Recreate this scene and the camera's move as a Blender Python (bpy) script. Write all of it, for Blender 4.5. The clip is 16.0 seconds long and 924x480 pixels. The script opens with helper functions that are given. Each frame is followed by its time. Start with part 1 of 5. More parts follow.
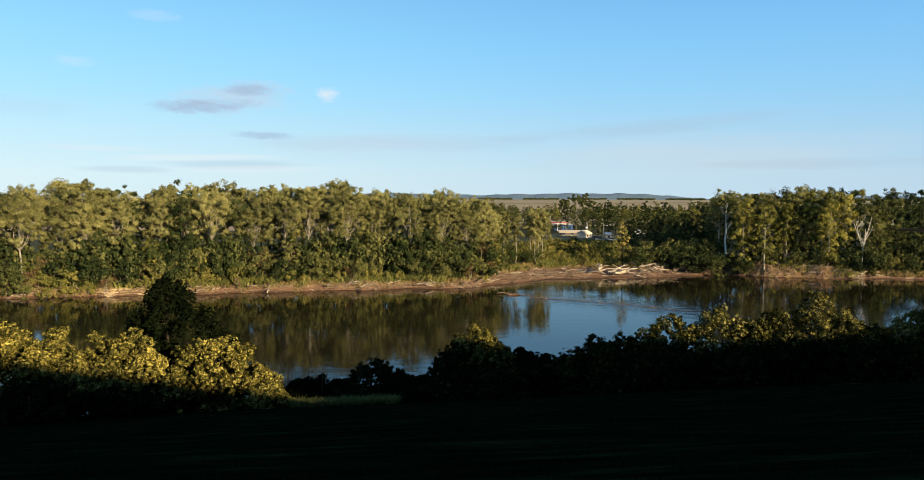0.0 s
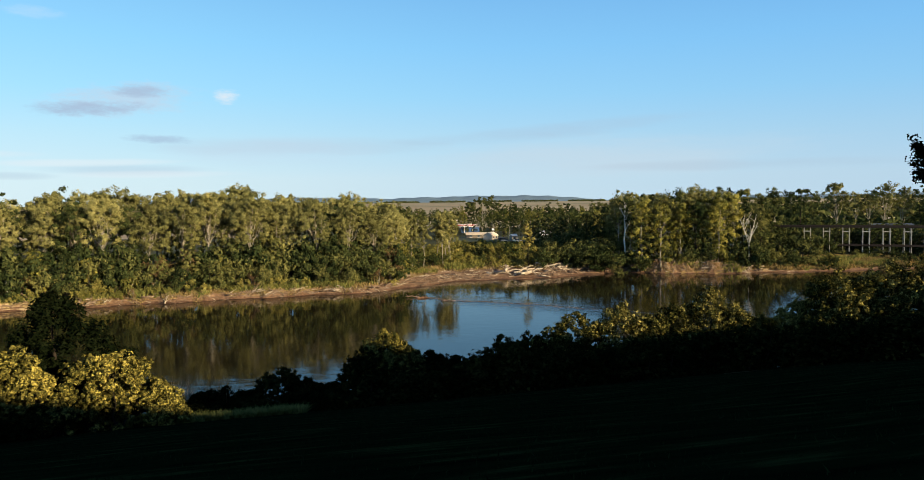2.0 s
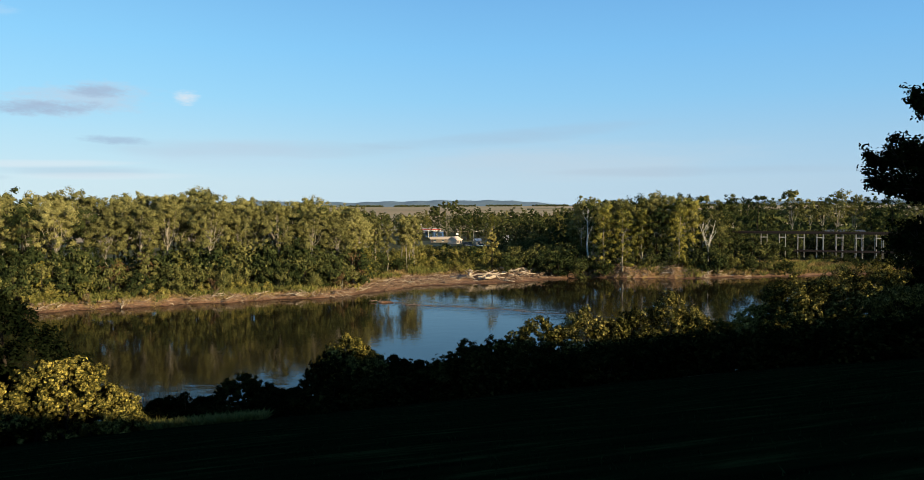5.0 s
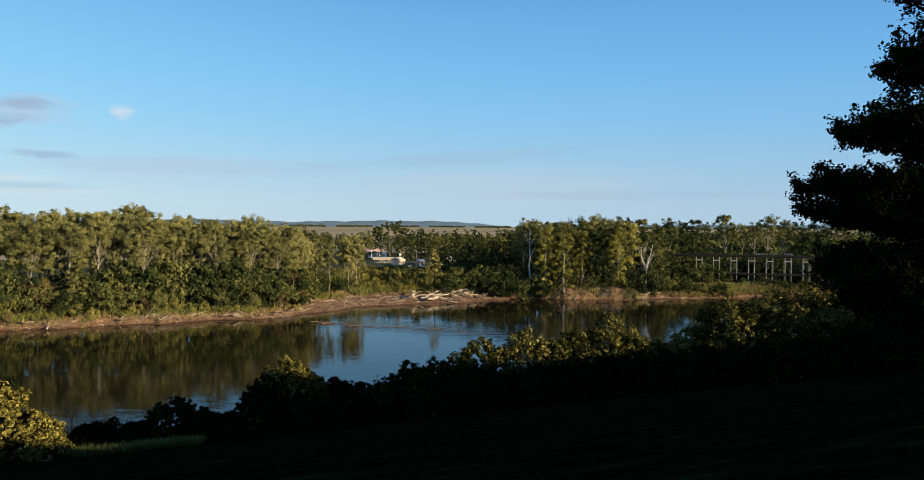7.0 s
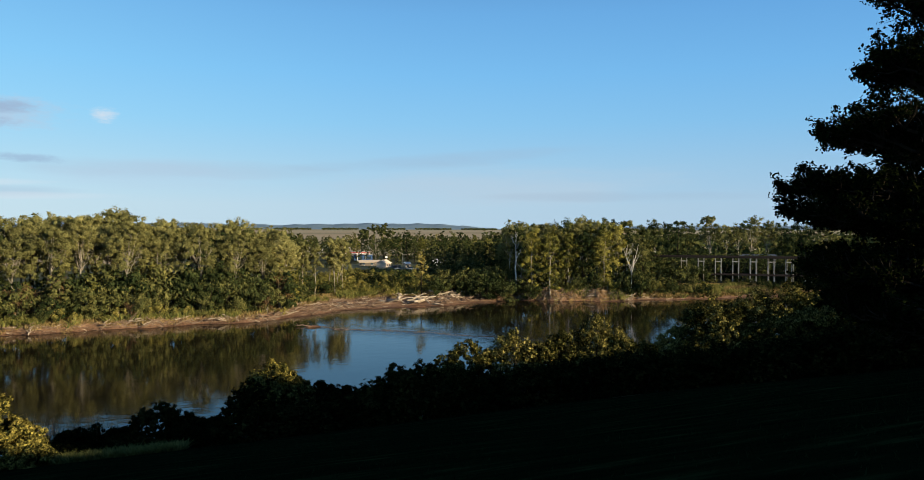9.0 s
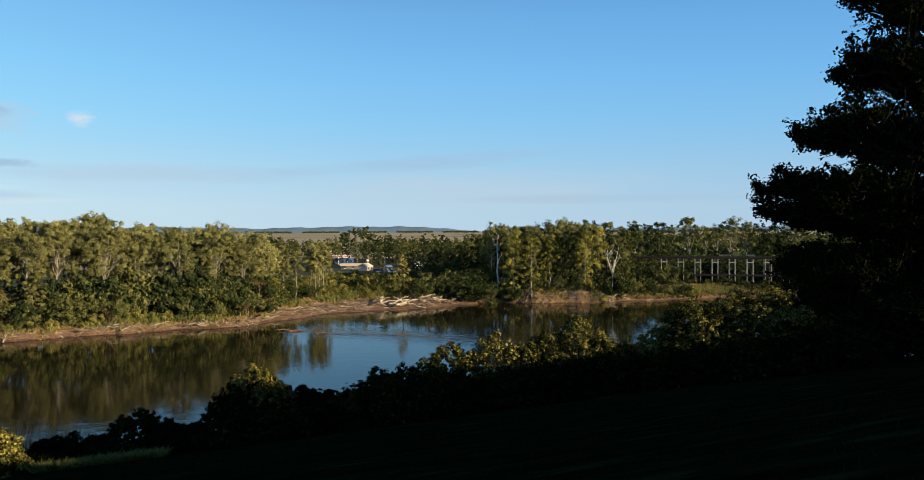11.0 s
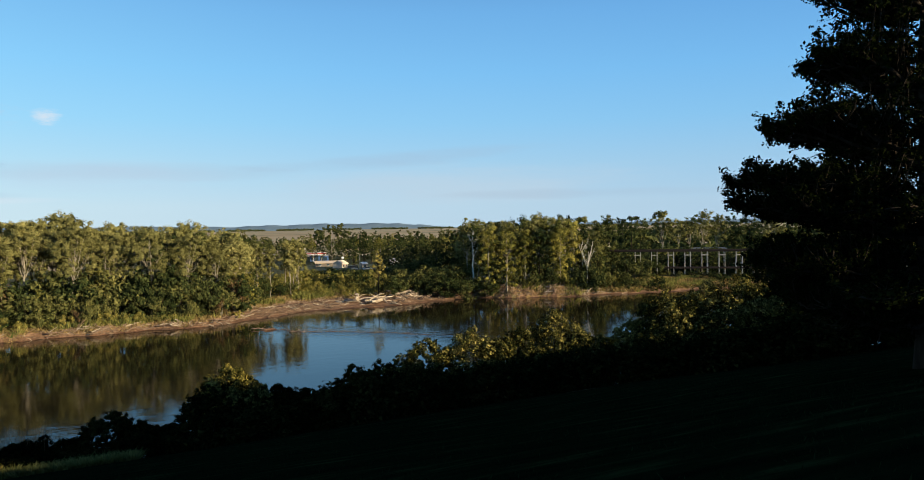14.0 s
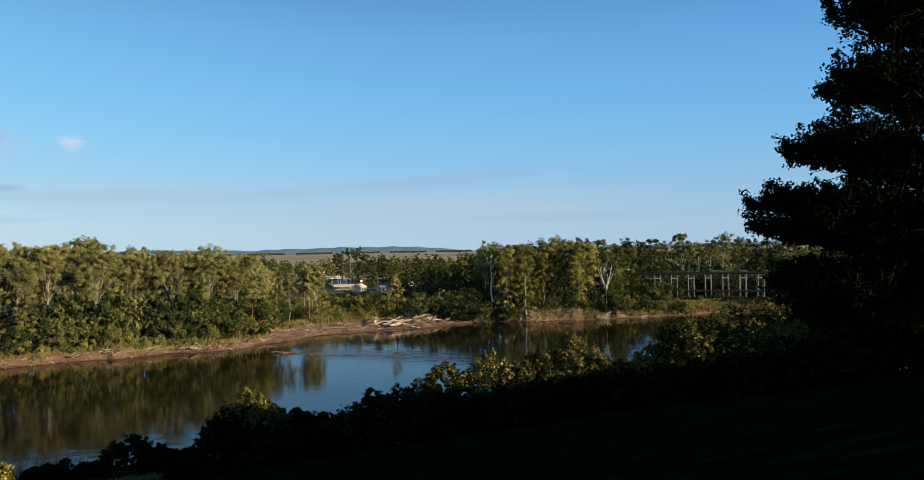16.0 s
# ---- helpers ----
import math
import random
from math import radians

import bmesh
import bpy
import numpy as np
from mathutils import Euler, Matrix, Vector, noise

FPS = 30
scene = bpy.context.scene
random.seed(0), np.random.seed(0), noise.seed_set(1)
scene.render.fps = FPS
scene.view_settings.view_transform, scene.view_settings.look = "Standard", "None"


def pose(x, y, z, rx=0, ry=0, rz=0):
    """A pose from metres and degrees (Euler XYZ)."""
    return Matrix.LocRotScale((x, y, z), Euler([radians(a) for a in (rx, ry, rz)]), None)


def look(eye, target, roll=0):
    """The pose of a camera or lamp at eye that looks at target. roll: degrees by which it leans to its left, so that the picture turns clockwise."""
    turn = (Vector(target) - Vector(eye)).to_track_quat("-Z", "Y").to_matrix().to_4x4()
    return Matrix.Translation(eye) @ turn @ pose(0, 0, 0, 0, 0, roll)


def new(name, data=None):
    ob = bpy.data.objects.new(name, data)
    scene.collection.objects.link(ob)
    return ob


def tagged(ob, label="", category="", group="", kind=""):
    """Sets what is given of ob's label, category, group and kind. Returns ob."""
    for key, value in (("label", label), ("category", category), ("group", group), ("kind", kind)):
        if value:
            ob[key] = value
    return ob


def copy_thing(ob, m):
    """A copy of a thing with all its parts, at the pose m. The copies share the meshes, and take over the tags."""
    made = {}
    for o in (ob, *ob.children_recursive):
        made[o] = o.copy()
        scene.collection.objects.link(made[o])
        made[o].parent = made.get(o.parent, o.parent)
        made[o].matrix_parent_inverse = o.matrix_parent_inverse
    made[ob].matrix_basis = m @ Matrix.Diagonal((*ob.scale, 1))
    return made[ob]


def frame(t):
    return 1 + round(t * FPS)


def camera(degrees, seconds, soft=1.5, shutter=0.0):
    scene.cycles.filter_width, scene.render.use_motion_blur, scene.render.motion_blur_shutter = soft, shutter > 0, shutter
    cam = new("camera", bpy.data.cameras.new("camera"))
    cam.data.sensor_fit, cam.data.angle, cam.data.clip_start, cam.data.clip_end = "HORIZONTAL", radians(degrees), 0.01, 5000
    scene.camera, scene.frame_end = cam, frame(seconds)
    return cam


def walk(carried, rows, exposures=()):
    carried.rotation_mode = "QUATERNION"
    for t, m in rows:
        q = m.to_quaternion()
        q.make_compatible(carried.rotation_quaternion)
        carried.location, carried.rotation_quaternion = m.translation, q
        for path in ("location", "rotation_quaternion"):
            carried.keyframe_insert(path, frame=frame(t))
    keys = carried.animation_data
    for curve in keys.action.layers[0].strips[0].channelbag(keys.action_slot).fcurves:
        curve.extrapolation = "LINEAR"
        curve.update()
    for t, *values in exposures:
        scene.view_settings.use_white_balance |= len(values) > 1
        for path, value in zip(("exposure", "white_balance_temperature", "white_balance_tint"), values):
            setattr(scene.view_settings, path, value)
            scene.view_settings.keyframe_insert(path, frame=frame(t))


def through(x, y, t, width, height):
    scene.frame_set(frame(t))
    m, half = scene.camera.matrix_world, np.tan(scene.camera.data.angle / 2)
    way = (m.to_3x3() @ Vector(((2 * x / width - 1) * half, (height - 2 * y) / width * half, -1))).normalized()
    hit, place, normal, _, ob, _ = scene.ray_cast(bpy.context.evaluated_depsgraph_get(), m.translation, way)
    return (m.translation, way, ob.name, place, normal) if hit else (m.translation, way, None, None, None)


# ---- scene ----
# A lookout on a grassy bluff: a wide river below, a wooded far bank, a plain and low hills.
# Water is at z = 0, the eye stands 24 m above it; y runs across the river, x along it.
EYE = 24.0
cam = camera(66.0, 16.0, soft=0.45)
ROWS = [
    (0.0, 86.70, -0.10, 0.01),
    (0.5, 86.59, 0.31, -2.11),
    (1.0, 86.83, -0.01, -3.54),
    (1.5, 86.77, 0.30, -6.06),
    (2.0, 86.93, 0.65, -7.48),
    (2.5, 86.77, 0.59, -8.07),
    (3.0, 86.61, 0.67, -9.62),
    (3.5, 87.16, 0.39, -10.60),
    (4.0, 87.19, 0.28, -10.21),
    (6.5, 88.25, 0.11, -12.36),
    (7.0, 88.95, -0.37, -14.90),
    (7.5, 88.44, -0.55, -14.84),
    (8.0, 89.33, -0.38, -15.15),
    (8.5, 89.29, -0.41, -15.78),
    (9.0, 89.14, -0.10, -16.02),
    (11.5, 89.39, 0.29, -18.36),
    (12.0, 89.29, 0.29, -19.11),
    (12.5, 89.31, 0.16, -18.72),
    (13.0, 89.06, 0.79, -18.52),
    (13.5, 89.09, 1.16, -19.62),
    (14.0, 88.99, 0.93, -19.51),
    (14.5, 89.01, 1.50, -19.54),
    (15.0, 89.86, 0.98, -20.35),
    (15.5, 90.49, 1.00, -19.18),
    (16.0, 90.89, 1.06, -18.04),
]
EXPOSURES = [(0.0, 1.0, 6550, 10), (3.0, 0.98, 6550, 10), (4.2, 0.95, 6500, 10), (7.0, 0.79, 6280, 10), (9.2, 0.80, 6220, 10), (11.5, 0.84, 6280, 10), (13.0, 0.89, 6330, 10), (13.5, 0.98, 6430, 10), (14.0, 0.88, 6330, 10), (14.5, 1.0, 6450, 10), (15.0, 0.86, 6330, 10), (15.5, 0.82, 6250, 10), (16.0, 0.72, 6120, 10)]
walk(cam, [(t, pose(0, 0, EYE, rx, ry, rz)) for t, rx, ry, rz in ROWS], EXPOSURES)

# ---- light ----
SUN_HEADING, SUN_UP = -45.0, 13.5
sun = new("sun", bpy.data.lights.new("sun", "SUN"))
sun.data.energy, sun.data.angle, sun.data.color = 5.0, radians(0.6), (1.0, 0.79, 0.48)
sun.matrix_world = look((0, 0, 200), (math.sin(radians(SUN_HEADING)), math.cos(radians(SUN_HEADING)), 200 - math.tan(radians(SUN_UP))))
SKY_STRENGTH = 0.5


class Nodes:
    """Short way to write node trees."""

    def __init__(self, tree):
        self.tree = tree

    def add(self, kind, inputs=None):
        node = self.tree.nodes.new(kind)
        return self.feed(node, inputs)

    def feed(self, node, inputs):
        for key, value in (inputs or {}).items():
            if isinstance(value, bpy.types.NodeSocket):
                self.tree.links.new(value, node.inputs[key])
            else:
                node.inputs[key].default_value = value
        return node

    def math(self, op, a, b=0.0, clamp=False):
        node = self.add("ShaderNodeMath", {0: a, 1: b})
        node.operation, node.use_clamp = op, clamp
        return node.outputs[0]

    def noise(self, scale, detail=4.0, rough=0.55, vector=None):
        ins = {"Scale": scale, "Detail": detail, "Roughness": rough}
        if vector is not None:
            ins["Vector"] = vector
        return self.add("ShaderNodeTexNoise", ins).outputs["Fac"]

    def ramp(self, fac, *stops):
        node = self.add("ShaderNodeValToRGB", {"Fac": fac})
        el = node.color_ramp.elements
        while len(el) < len(stops):
            el.new(0.5)
        for e, (p, c) in zip(el, stops):
            e.position, e.color = p, (*c, 1)
        return node.outputs["Color"]

    def mix(self, fac, a, b, blend="MIX"):
        node = self.add("ShaderNodeMix")
        node.data_type, node.blend_type = "RGBA", blend
        for i, v in ((0, fac), (6, a), (7, b)):
            if isinstance(v, bpy.types.NodeSocket):
                self.tree.links.new(v, node.inputs[i])
            else:
                node.inputs[i].default_value = v if i == 0 else (*v, 1)
        return node.outputs[2]

    def span(self, value, lo, hi, a=0.0, b=1.0, smooth=True):
        node = self.add("ShaderNodeMapRange", {"Value": value, 1: lo, 2: hi, 3: a, 4: b})
        node.interpolation_type = "SMOOTHSTEP" if smooth else "LINEAR"
        return node.outputs[0]


def build_sky():
    world = bpy.data.worlds.new("sky")
    world.use_nodes = True
    scene.world = world
    n = Nodes(world.node_tree)
    world.node_tree.nodes.clear()
    air = n.add("ShaderNodeTexSky")
    air.sky_type, air.sun_disc, air.sun_elevation, air.sun_rotation = "NISHITA", False, radians(SUN_UP), radians(SUN_HEADING + 180)
    air.altitude, air.air_density, air.dust_density, air.ozone_density = 200, 1.0, 0.6, 1.6
    sky = air.outputs[0]
    way = n.add("ShaderNodeTexCoord").outputs["Generated"]
    xyz = n.add("ShaderNodeSeparateXYZ", {0: way}).outputs
    az = n.math("MULTIPLY", n.math("ARCTAN2", xyz[0], xyz[1]), 57.2958)
    el = n.math("MULTIPLY", n.math("ARCSINE", xyz[2]), 57.2958)
    # pale low down and up-river, deeper blue towards the zenith
    glow = n.ramp(n.math("POWER", n.span(el, -1, 90, smooth=False), 0.5), (0.0, (0.575, 0.73, 0.84)), (0.18, (0.535, 0.725, 0.855)), (0.26, (0.42, 0.69, 0.89)), (0.32, (0.31, 0.65, 0.94)), (0.38, (0.238, 0.585, 0.945)),
                  (0.44, (0.185, 0.485, 0.86)), (0.54, (0.09, 0.23, 0.50)), (0.72, (0.035, 0.095, 0.25)), (1.0, (0.018, 0.050, 0.145)))
    side = n.ramp(n.span(az, -40, 60, smooth=False), (0.0, (1.28, 1.21, 1.11)), (0.25, (1.17, 1.13, 1.06)), (0.5, (1.0, 1.0, 1.0)), (1.0, (0.78, 0.84, 0.92)))
    glow = n.mix(1.0, glow, side, "MULTIPLY")
    sky = n.mix(1.0, n.mix(1.0, sky, (0.005, 0.005, 0.005), "MULTIPLY"), glow, "ADD")
    flat = n.add("ShaderNodeCombineXYZ", {0: n.math("MULTIPLY", az, 0.045), 1: n.math("MULTIPLY", el, 0.30)}).outputs[0]
    wisps = n.noise(1.0, 6, 0.6, flat)
    puffs = n.noise(2.4, 5, 0.6, n.add("ShaderNodeCombineXYZ", {0: n.math("MULTIPLY", az, 0.14), 1: n.math("MULTIPLY", el, 0.5), 2: 3.3}).outputs[0])
    curls = n.noise(2.0, 6, 0.68, n.add("ShaderNodeCombineXYZ", {0: n.math("MULTIPLY", az, 0.55), 1: n.math("MULTIPLY", el, 1.7), 2: 8.1}).outputs[0])
    ragged = n.math("ADD", n.math("MULTIPLY", n.math("SUBTRACT", puffs, 0.48), 2.0), n.math("MULTIPLY", n.math("SUBTRACT", curls, 0.5), 1.7))
    thin = n.math("MULTIPLY", n.math("SUBTRACT", wisps, 0.5), 3.2)

    def cloud(sky, a, e, wide, high, fade, colour, rag=ragged, lean=0.0):
        da = n.math("DIVIDE", n.math("SUBTRACT", az, a), wide)
        de = n.math("DIVIDE", n.math("SUBTRACT", el, n.math("ADD", n.math("MULTIPLY", da, lean), e)), high)
        r = n.math("ADD", n.math("POWER", da, 2.0), n.math("POWER", de, 2.0))
        body = n.math("ADD", n.math("SUBTRACT", 1.0, r), rag)
        return n.mix(n.math("MULTIPLY", n.span(body, -0.1, 1.35), fade), sky, colour)

    grey, pale = (0.38, 0.50, 0.68), (0.78, 0.86, 0.93)
    sky = cloud(sky, -6.0, 4.4, 13.0, 0.9, 0.35, (0.46, 0.58, 0.70), thin)
    sky = cloud(sky, 20.0, 3.6, 17.0, 2.0, 0.55, (0.60, 0.71, 0.80), thin, 0.5)
    sky = cloud(sky, 16.0, 5.6, 13.0, 0.8, 0.45, (0.42, 0.55, 0.70), thin, 0.8)
    sky = cloud(sky, 30.0, 2.6, 14.0, 0.5, 0.35, (0.44, 0.56, 0.69), thin)
    sky = cloud(sky, -7.0, 4.1, 9.0, 1.5, 0.35, (0.60, 0.70, 0.84), thin)
    sky = cloud(sky, -17.0, 2.6, 6.0, 0.45, 0.35, (0.42, 0.56, 0.72), thin)
    sky = cloud(sky, -20.0, 3.1, 6.5, 0.32, 0.55, (0.80, 0.88, 0.93), thin, 0.15)
    sky = cloud(sky, -15.0, 2.3, 7.0, 0.30, 0.5, (0.78, 0.86, 0.92), thin, 0.1)
    sky = cloud(sky, -27.0, 3.6, 5.0, 0.3, 0.45, (0.78, 0.86, 0.92), thin)
    sky = cloud(sky, -32.0, 6.2, 5.0, 0.9, 0.3, (0.50, 0.66, 0.82), thin)
    sky = cloud(sky, -25.5, 2.1, 3.5, 0.3, 0.35, (0.42, 0.55, 0.70), thin)
    sky = cloud(sky, -15.5, 4.85, 2.8, 0.36, 0.6, grey)
    sky = cloud(sky, -28.2, 9.5, 1.7, 0.45, 0.25, pale)
    sky = cloud(sky, -23.0, 13.1, 2.0, 0.5, 0.2, pale)
    sky = cloud(sky, -17.6, 7.6, 5.4, 1.4, 0.7, (0.56, 0.68, 0.82), ragged, 0.6)
    sky = cloud(sky, -19.8, 6.9, 4.2, 0.62, 0.75, grey, ragged, 0.25)
    sky = cloud(sky, -16.6, 8.25, 2.3, 0.5, 0.7, grey)
    sky = cloud(sky, -10.6, 8.1, 1.1, 0.6, 0.9, pale)
    back = n.add("ShaderNodeBackground", {"Color": sky, "Strength": SKY_STRENGTH})
    n.tree.links.new(back.outputs[0], n.add("ShaderNodeOutputWorld").inputs[0])


build_sky()


# ---- materials ----
def material(name, fill):
    mat = bpy.data.materials.new(name)
    mat.use_nodes = True
    mat.node_tree.nodes.clear()
    n = Nodes(mat.node_tree)
    shader = fill(n)
    n.tree.links.new(shader, n.add("ShaderNodeOutputMaterial").inputs["Surface"])
    return mat


def plain(n, colour, rough=0.8, bump=None, strength=0.4, distance=0.05, metal=0.0, spec=0.3):
    ins = {"Base Color": colour if isinstance(colour, bpy.types.NodeSocket) else (*colour, 1), "Roughness": rough, "Metallic": metal, "Specular IOR Level": spec}
    if bump is not None:
        ins["Normal"] = n.add("ShaderNodeBump", {"Height": bump, "Strength": strength, "Distance": distance}).outputs[0]
    return n.add("ShaderNodeBsdfPrincipled", ins).outputs[0]


def here(n):
    return n.add("ShaderNodeTexCoord").outputs["Object"]


def place(n):
    return n.add("ShaderNodeNewGeometry").outputs["Position"]


def leaf_material(name, dark, mid, light, through=0.25, spread=0.4, grain=0.72, rough=0.8):
    """Leaves: each leaf and each plant a little different; light passes through."""

    def fill(n):
        island = n.add("ShaderNodeNewGeometry").outputs["Random Per Island"]
        plant = n.add("ShaderNodeObjectInfo").outputs["Random"]
        patch = n.noise(0.35, 3, 0.6, place(n))
        mixed = n.math("ADD", n.math("MULTIPLY", n.math("SUBTRACT", island, 0.5), grain), n.math("MULTIPLY", plant, spread))
        mixed = n.math("ADD", mixed, n.math("MULTIPLY", n.math("SUBTRACT", patch, 0.17), 0.8))
        colour = n.ramp(mixed, (0.05, dark), (0.5, mid), (0.95, light))
        front = plain(n, colour, rough, spec=0.0)
        back = n.add("ShaderNodeBsdfTranslucent", {"Color": n.mix(1.0, colour, (1.1, 1.15, 0.5), "MULTIPLY")}).outputs[0]
        return n.add("ShaderNodeMixShader", {0: through, 1: front, 2: back}).outputs[0]

    return material(name, fill)


def bark_material(name, dark, light, scale=6.0):
    def fill(n):
        p = n.add("ShaderNodeMapping", {"Vector": here(n), "Scale": (1, 1, 0.25)}).outputs[0]
        g = n.noise(scale, 6, 0.65, p)
        big = n.noise(0.6, 2, 0.5, here(n))
        c = n.ramp(n.math("ADD", n.math("MULTIPLY", g, 0.7), n.math("MULTIPLY", big, 0.3)), (0.32, dark), (0.68, light))
        return plain(n, c, 0.9, g, 0.7, 0.06, spec=0.05)

    return material(name, fill)


COTTON = leaf_material("cottonwood_leaf", (0.055, 0.062, 0.024), (0.178, 0.172, 0.064), (0.40, 0.372, 0.145), 0.10, 0.4, 0.32)
DARKLEAF = leaf_material("green_leaf", (0.010, 0.019, 0.008), (0.046, 0.059, 0.021), (0.195, 0.185, 0.062), 0.07, 0.5, 0.28)
WILLOW = leaf_material("willow_leaf", (0.06, 0.078, 0.022), (0.172, 0.160, 0.044), (0.37, 0.31, 0.09), 0.12, 0.4, 0.5)
RUSSET = leaf_material("russet_leaf", (0.10, 0.066, 0.036), (0.15, 0.098, 0.052), (0.20, 0.14, 0.07), grain=0.5)
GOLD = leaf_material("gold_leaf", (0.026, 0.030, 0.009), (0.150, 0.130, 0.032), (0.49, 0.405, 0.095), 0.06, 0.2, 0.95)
# Bush leaf for the shaded growth: the shade is put into its colour.
BUSHLEAF_SHADE = leaf_material("shaded_bush_leaf", (0.004, 0.006, 0.002), (0.011, 0.015, 0.004), (0.045, 0.042, 0.012), 0.08, 0.3)
YOUNGLEAF = leaf_material("young_cottonwood_leaf", (0.10, 0.09, 0.03), (0.26, 0.225, 0.07), (0.46, 0.385, 0.14), 0.18, 0.4)
# Brighter counterpart of the bush leaf, coloured for tops that catch the sun.
OLIVELEAF_LIT = leaf_material("sunlit_olive_leaf", (0.010, 0.014, 0.004), (0.080, 0.077, 0.021), (0.40, 0.335, 0.10), 0.08, 0.3, 0.85)
MIDLEAF = leaf_material("mid_green_leaf", (0.036, 0.046, 0.013), (0.165, 0.158, 0.038), (0.42, 0.37, 0.09), 0.10, 0.4, 0.5)
# Cedar and oak leaves: shade painted in, far darker than real foliage.
CEDARLEAF_SHADE = leaf_material("shaded_cedar_needle", (0.002, 0.004, 0.002), (0.005, 0.008, 0.003), (0.011, 0.015, 0.006), 0.05)
OAKLEAF_SHADE = leaf_material("shaded_oak_leaf", (0.003, 0.005, 0.002), (0.007, 0.010, 0.003), (0.016, 0.022, 0.006), 0.10)
PALEBARK = bark_material("pale_bark", (0.15, 0.13, 0.10), (0.38, 0.35, 0.28))
# Bark toned down as well, so the oak's trunk reads as shaded.
DARKBARK = bark_material("dark_bark", (0.012, 0.010, 0.008), (0.045, 0.036, 0.028))
DRIFT = bark_material("driftwood", (0.20, 0.155, 0.115), (0.50, 0.43, 0.34), 3.0)
DRIFT_DARK = bark_material("wet_driftwood", (0.10, 0.07, 0.05), (0.26, 0.19, 0.14), 3.0)
ROOT = bark_material("bare_root", (0.16, 0.095, 0.05), (0.46, 0.29, 0.16), 3.0)
DEADBARK = bark_material("bare_white_wood", (0.42, 0.39, 0.34), (0.72, 0.69, 0.62))


def shaded_lawn_fill(n):
    p = place(n)
    streak = n.noise(1.0, 5, 0.6, n.add("ShaderNodeMapping", {"Vector": p, "Scale": (0.35, 1.6, 1.0), "Rotation": (0, 0, 0.25)}).outputs[0])
    fine = n.noise(14.0, 4, 0.7, p)
    # colours set far below real grass, so the deep shade is painted in
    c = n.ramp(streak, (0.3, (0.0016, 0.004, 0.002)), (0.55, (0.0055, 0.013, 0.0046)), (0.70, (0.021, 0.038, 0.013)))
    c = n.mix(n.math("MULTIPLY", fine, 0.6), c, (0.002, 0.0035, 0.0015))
    return plain(n, c, 0.9, n.math("ADD", fine, streak), 0.8, 0.08, spec=0.0)


def slope_fill(n):
    p = place(n)
    g = n.noise(0.8, 6, 0.7, p)
    c = n.ramp(g, (0.3, (0.03, 0.034, 0.014)), (0.7, (0.075, 0.066, 0.030)))
    return plain(n, c, 0.95, n.noise(6, 4, 0.7, p), 0.8, 0.1, spec=0.1)


def mud_fill(n):
    p = place(n)
    bands = n.noise(1.0, 5, 0.6, n.add("ShaderNodeMapping", {"Vector": p, "Scale": (0.08, 0.25, 5.0)}).outputs[0])
    g = n.noise(1.3, 7, 0.75, p)
    c = n.ramp(n.math("ADD", n.math("MULTIPLY", bands, 0.55), n.math("MULTIPLY", g, 0.45)), (0.32, (0.042, 0.025, 0.015)), (0.50, (0.155, 0.088, 0.050)), (0.68, (0.41, 0.265, 0.155)))
    z = n.add("ShaderNodeSeparateXYZ", {0: p}).outputs[2]
    wet = n.span(n.math("ADD", z, n.math("MULTIPLY", g, 0.6)), 0.35, 0.85)
    c = n.mix(wet, n.mix(1.0, c, (0.55, 0.5, 0.5), "MULTIPLY"), c)
    return plain(n, c, 0.85, n.math("ADD", g, bands), 0.9, 0.25)


def sand_fill(n):
    p = place(n)
    g = n.noise(1.6, 6, 0.7, p)
    layers = n.noise(1.0, 4, 0.6, n.add("ShaderNodeMapping", {"Vector": p, "Scale": (0.1, 0.4, 6.0)}).outputs[0])
    c = n.ramp(n.math("ADD", n.math("MULTIPLY", g, 0.5), n.math("MULTIPLY", layers, 0.5)), (0.33, (0.20, 0.135, 0.07)), (0.6, (0.48, 0.37, 0.22)))
    return plain(n, c, 0.9, g, 0.7, 0.1, spec=0.1)


def bank_fill(n):
    p = place(n)
    g = n.noise(0.5, 6, 0.7, p)
    c = n.ramp(g, (0.32, (0.10, 0.095, 0.035)), (0.52, (0.23, 0.155, 0.068)), (0.72, (0.40, 0.265, 0.13)))
    return plain(n, c, 0.95, n.noise(3, 5, 0.7, p), 0.9, 0.2, spec=0.1)


def wood_floor_fill(n):
    p = place(n)
    g = n.noise(0.3, 6, 0.7, p)
    c = n.ramp(g, (0.3, (0.028, 0.034, 0.015)), (0.7, (0.075, 0.075, 0.03)))
    return plain(n, c, 0.95, n.noise(2, 4, 0.7, p), 0.8, 0.2, spec=0.1)


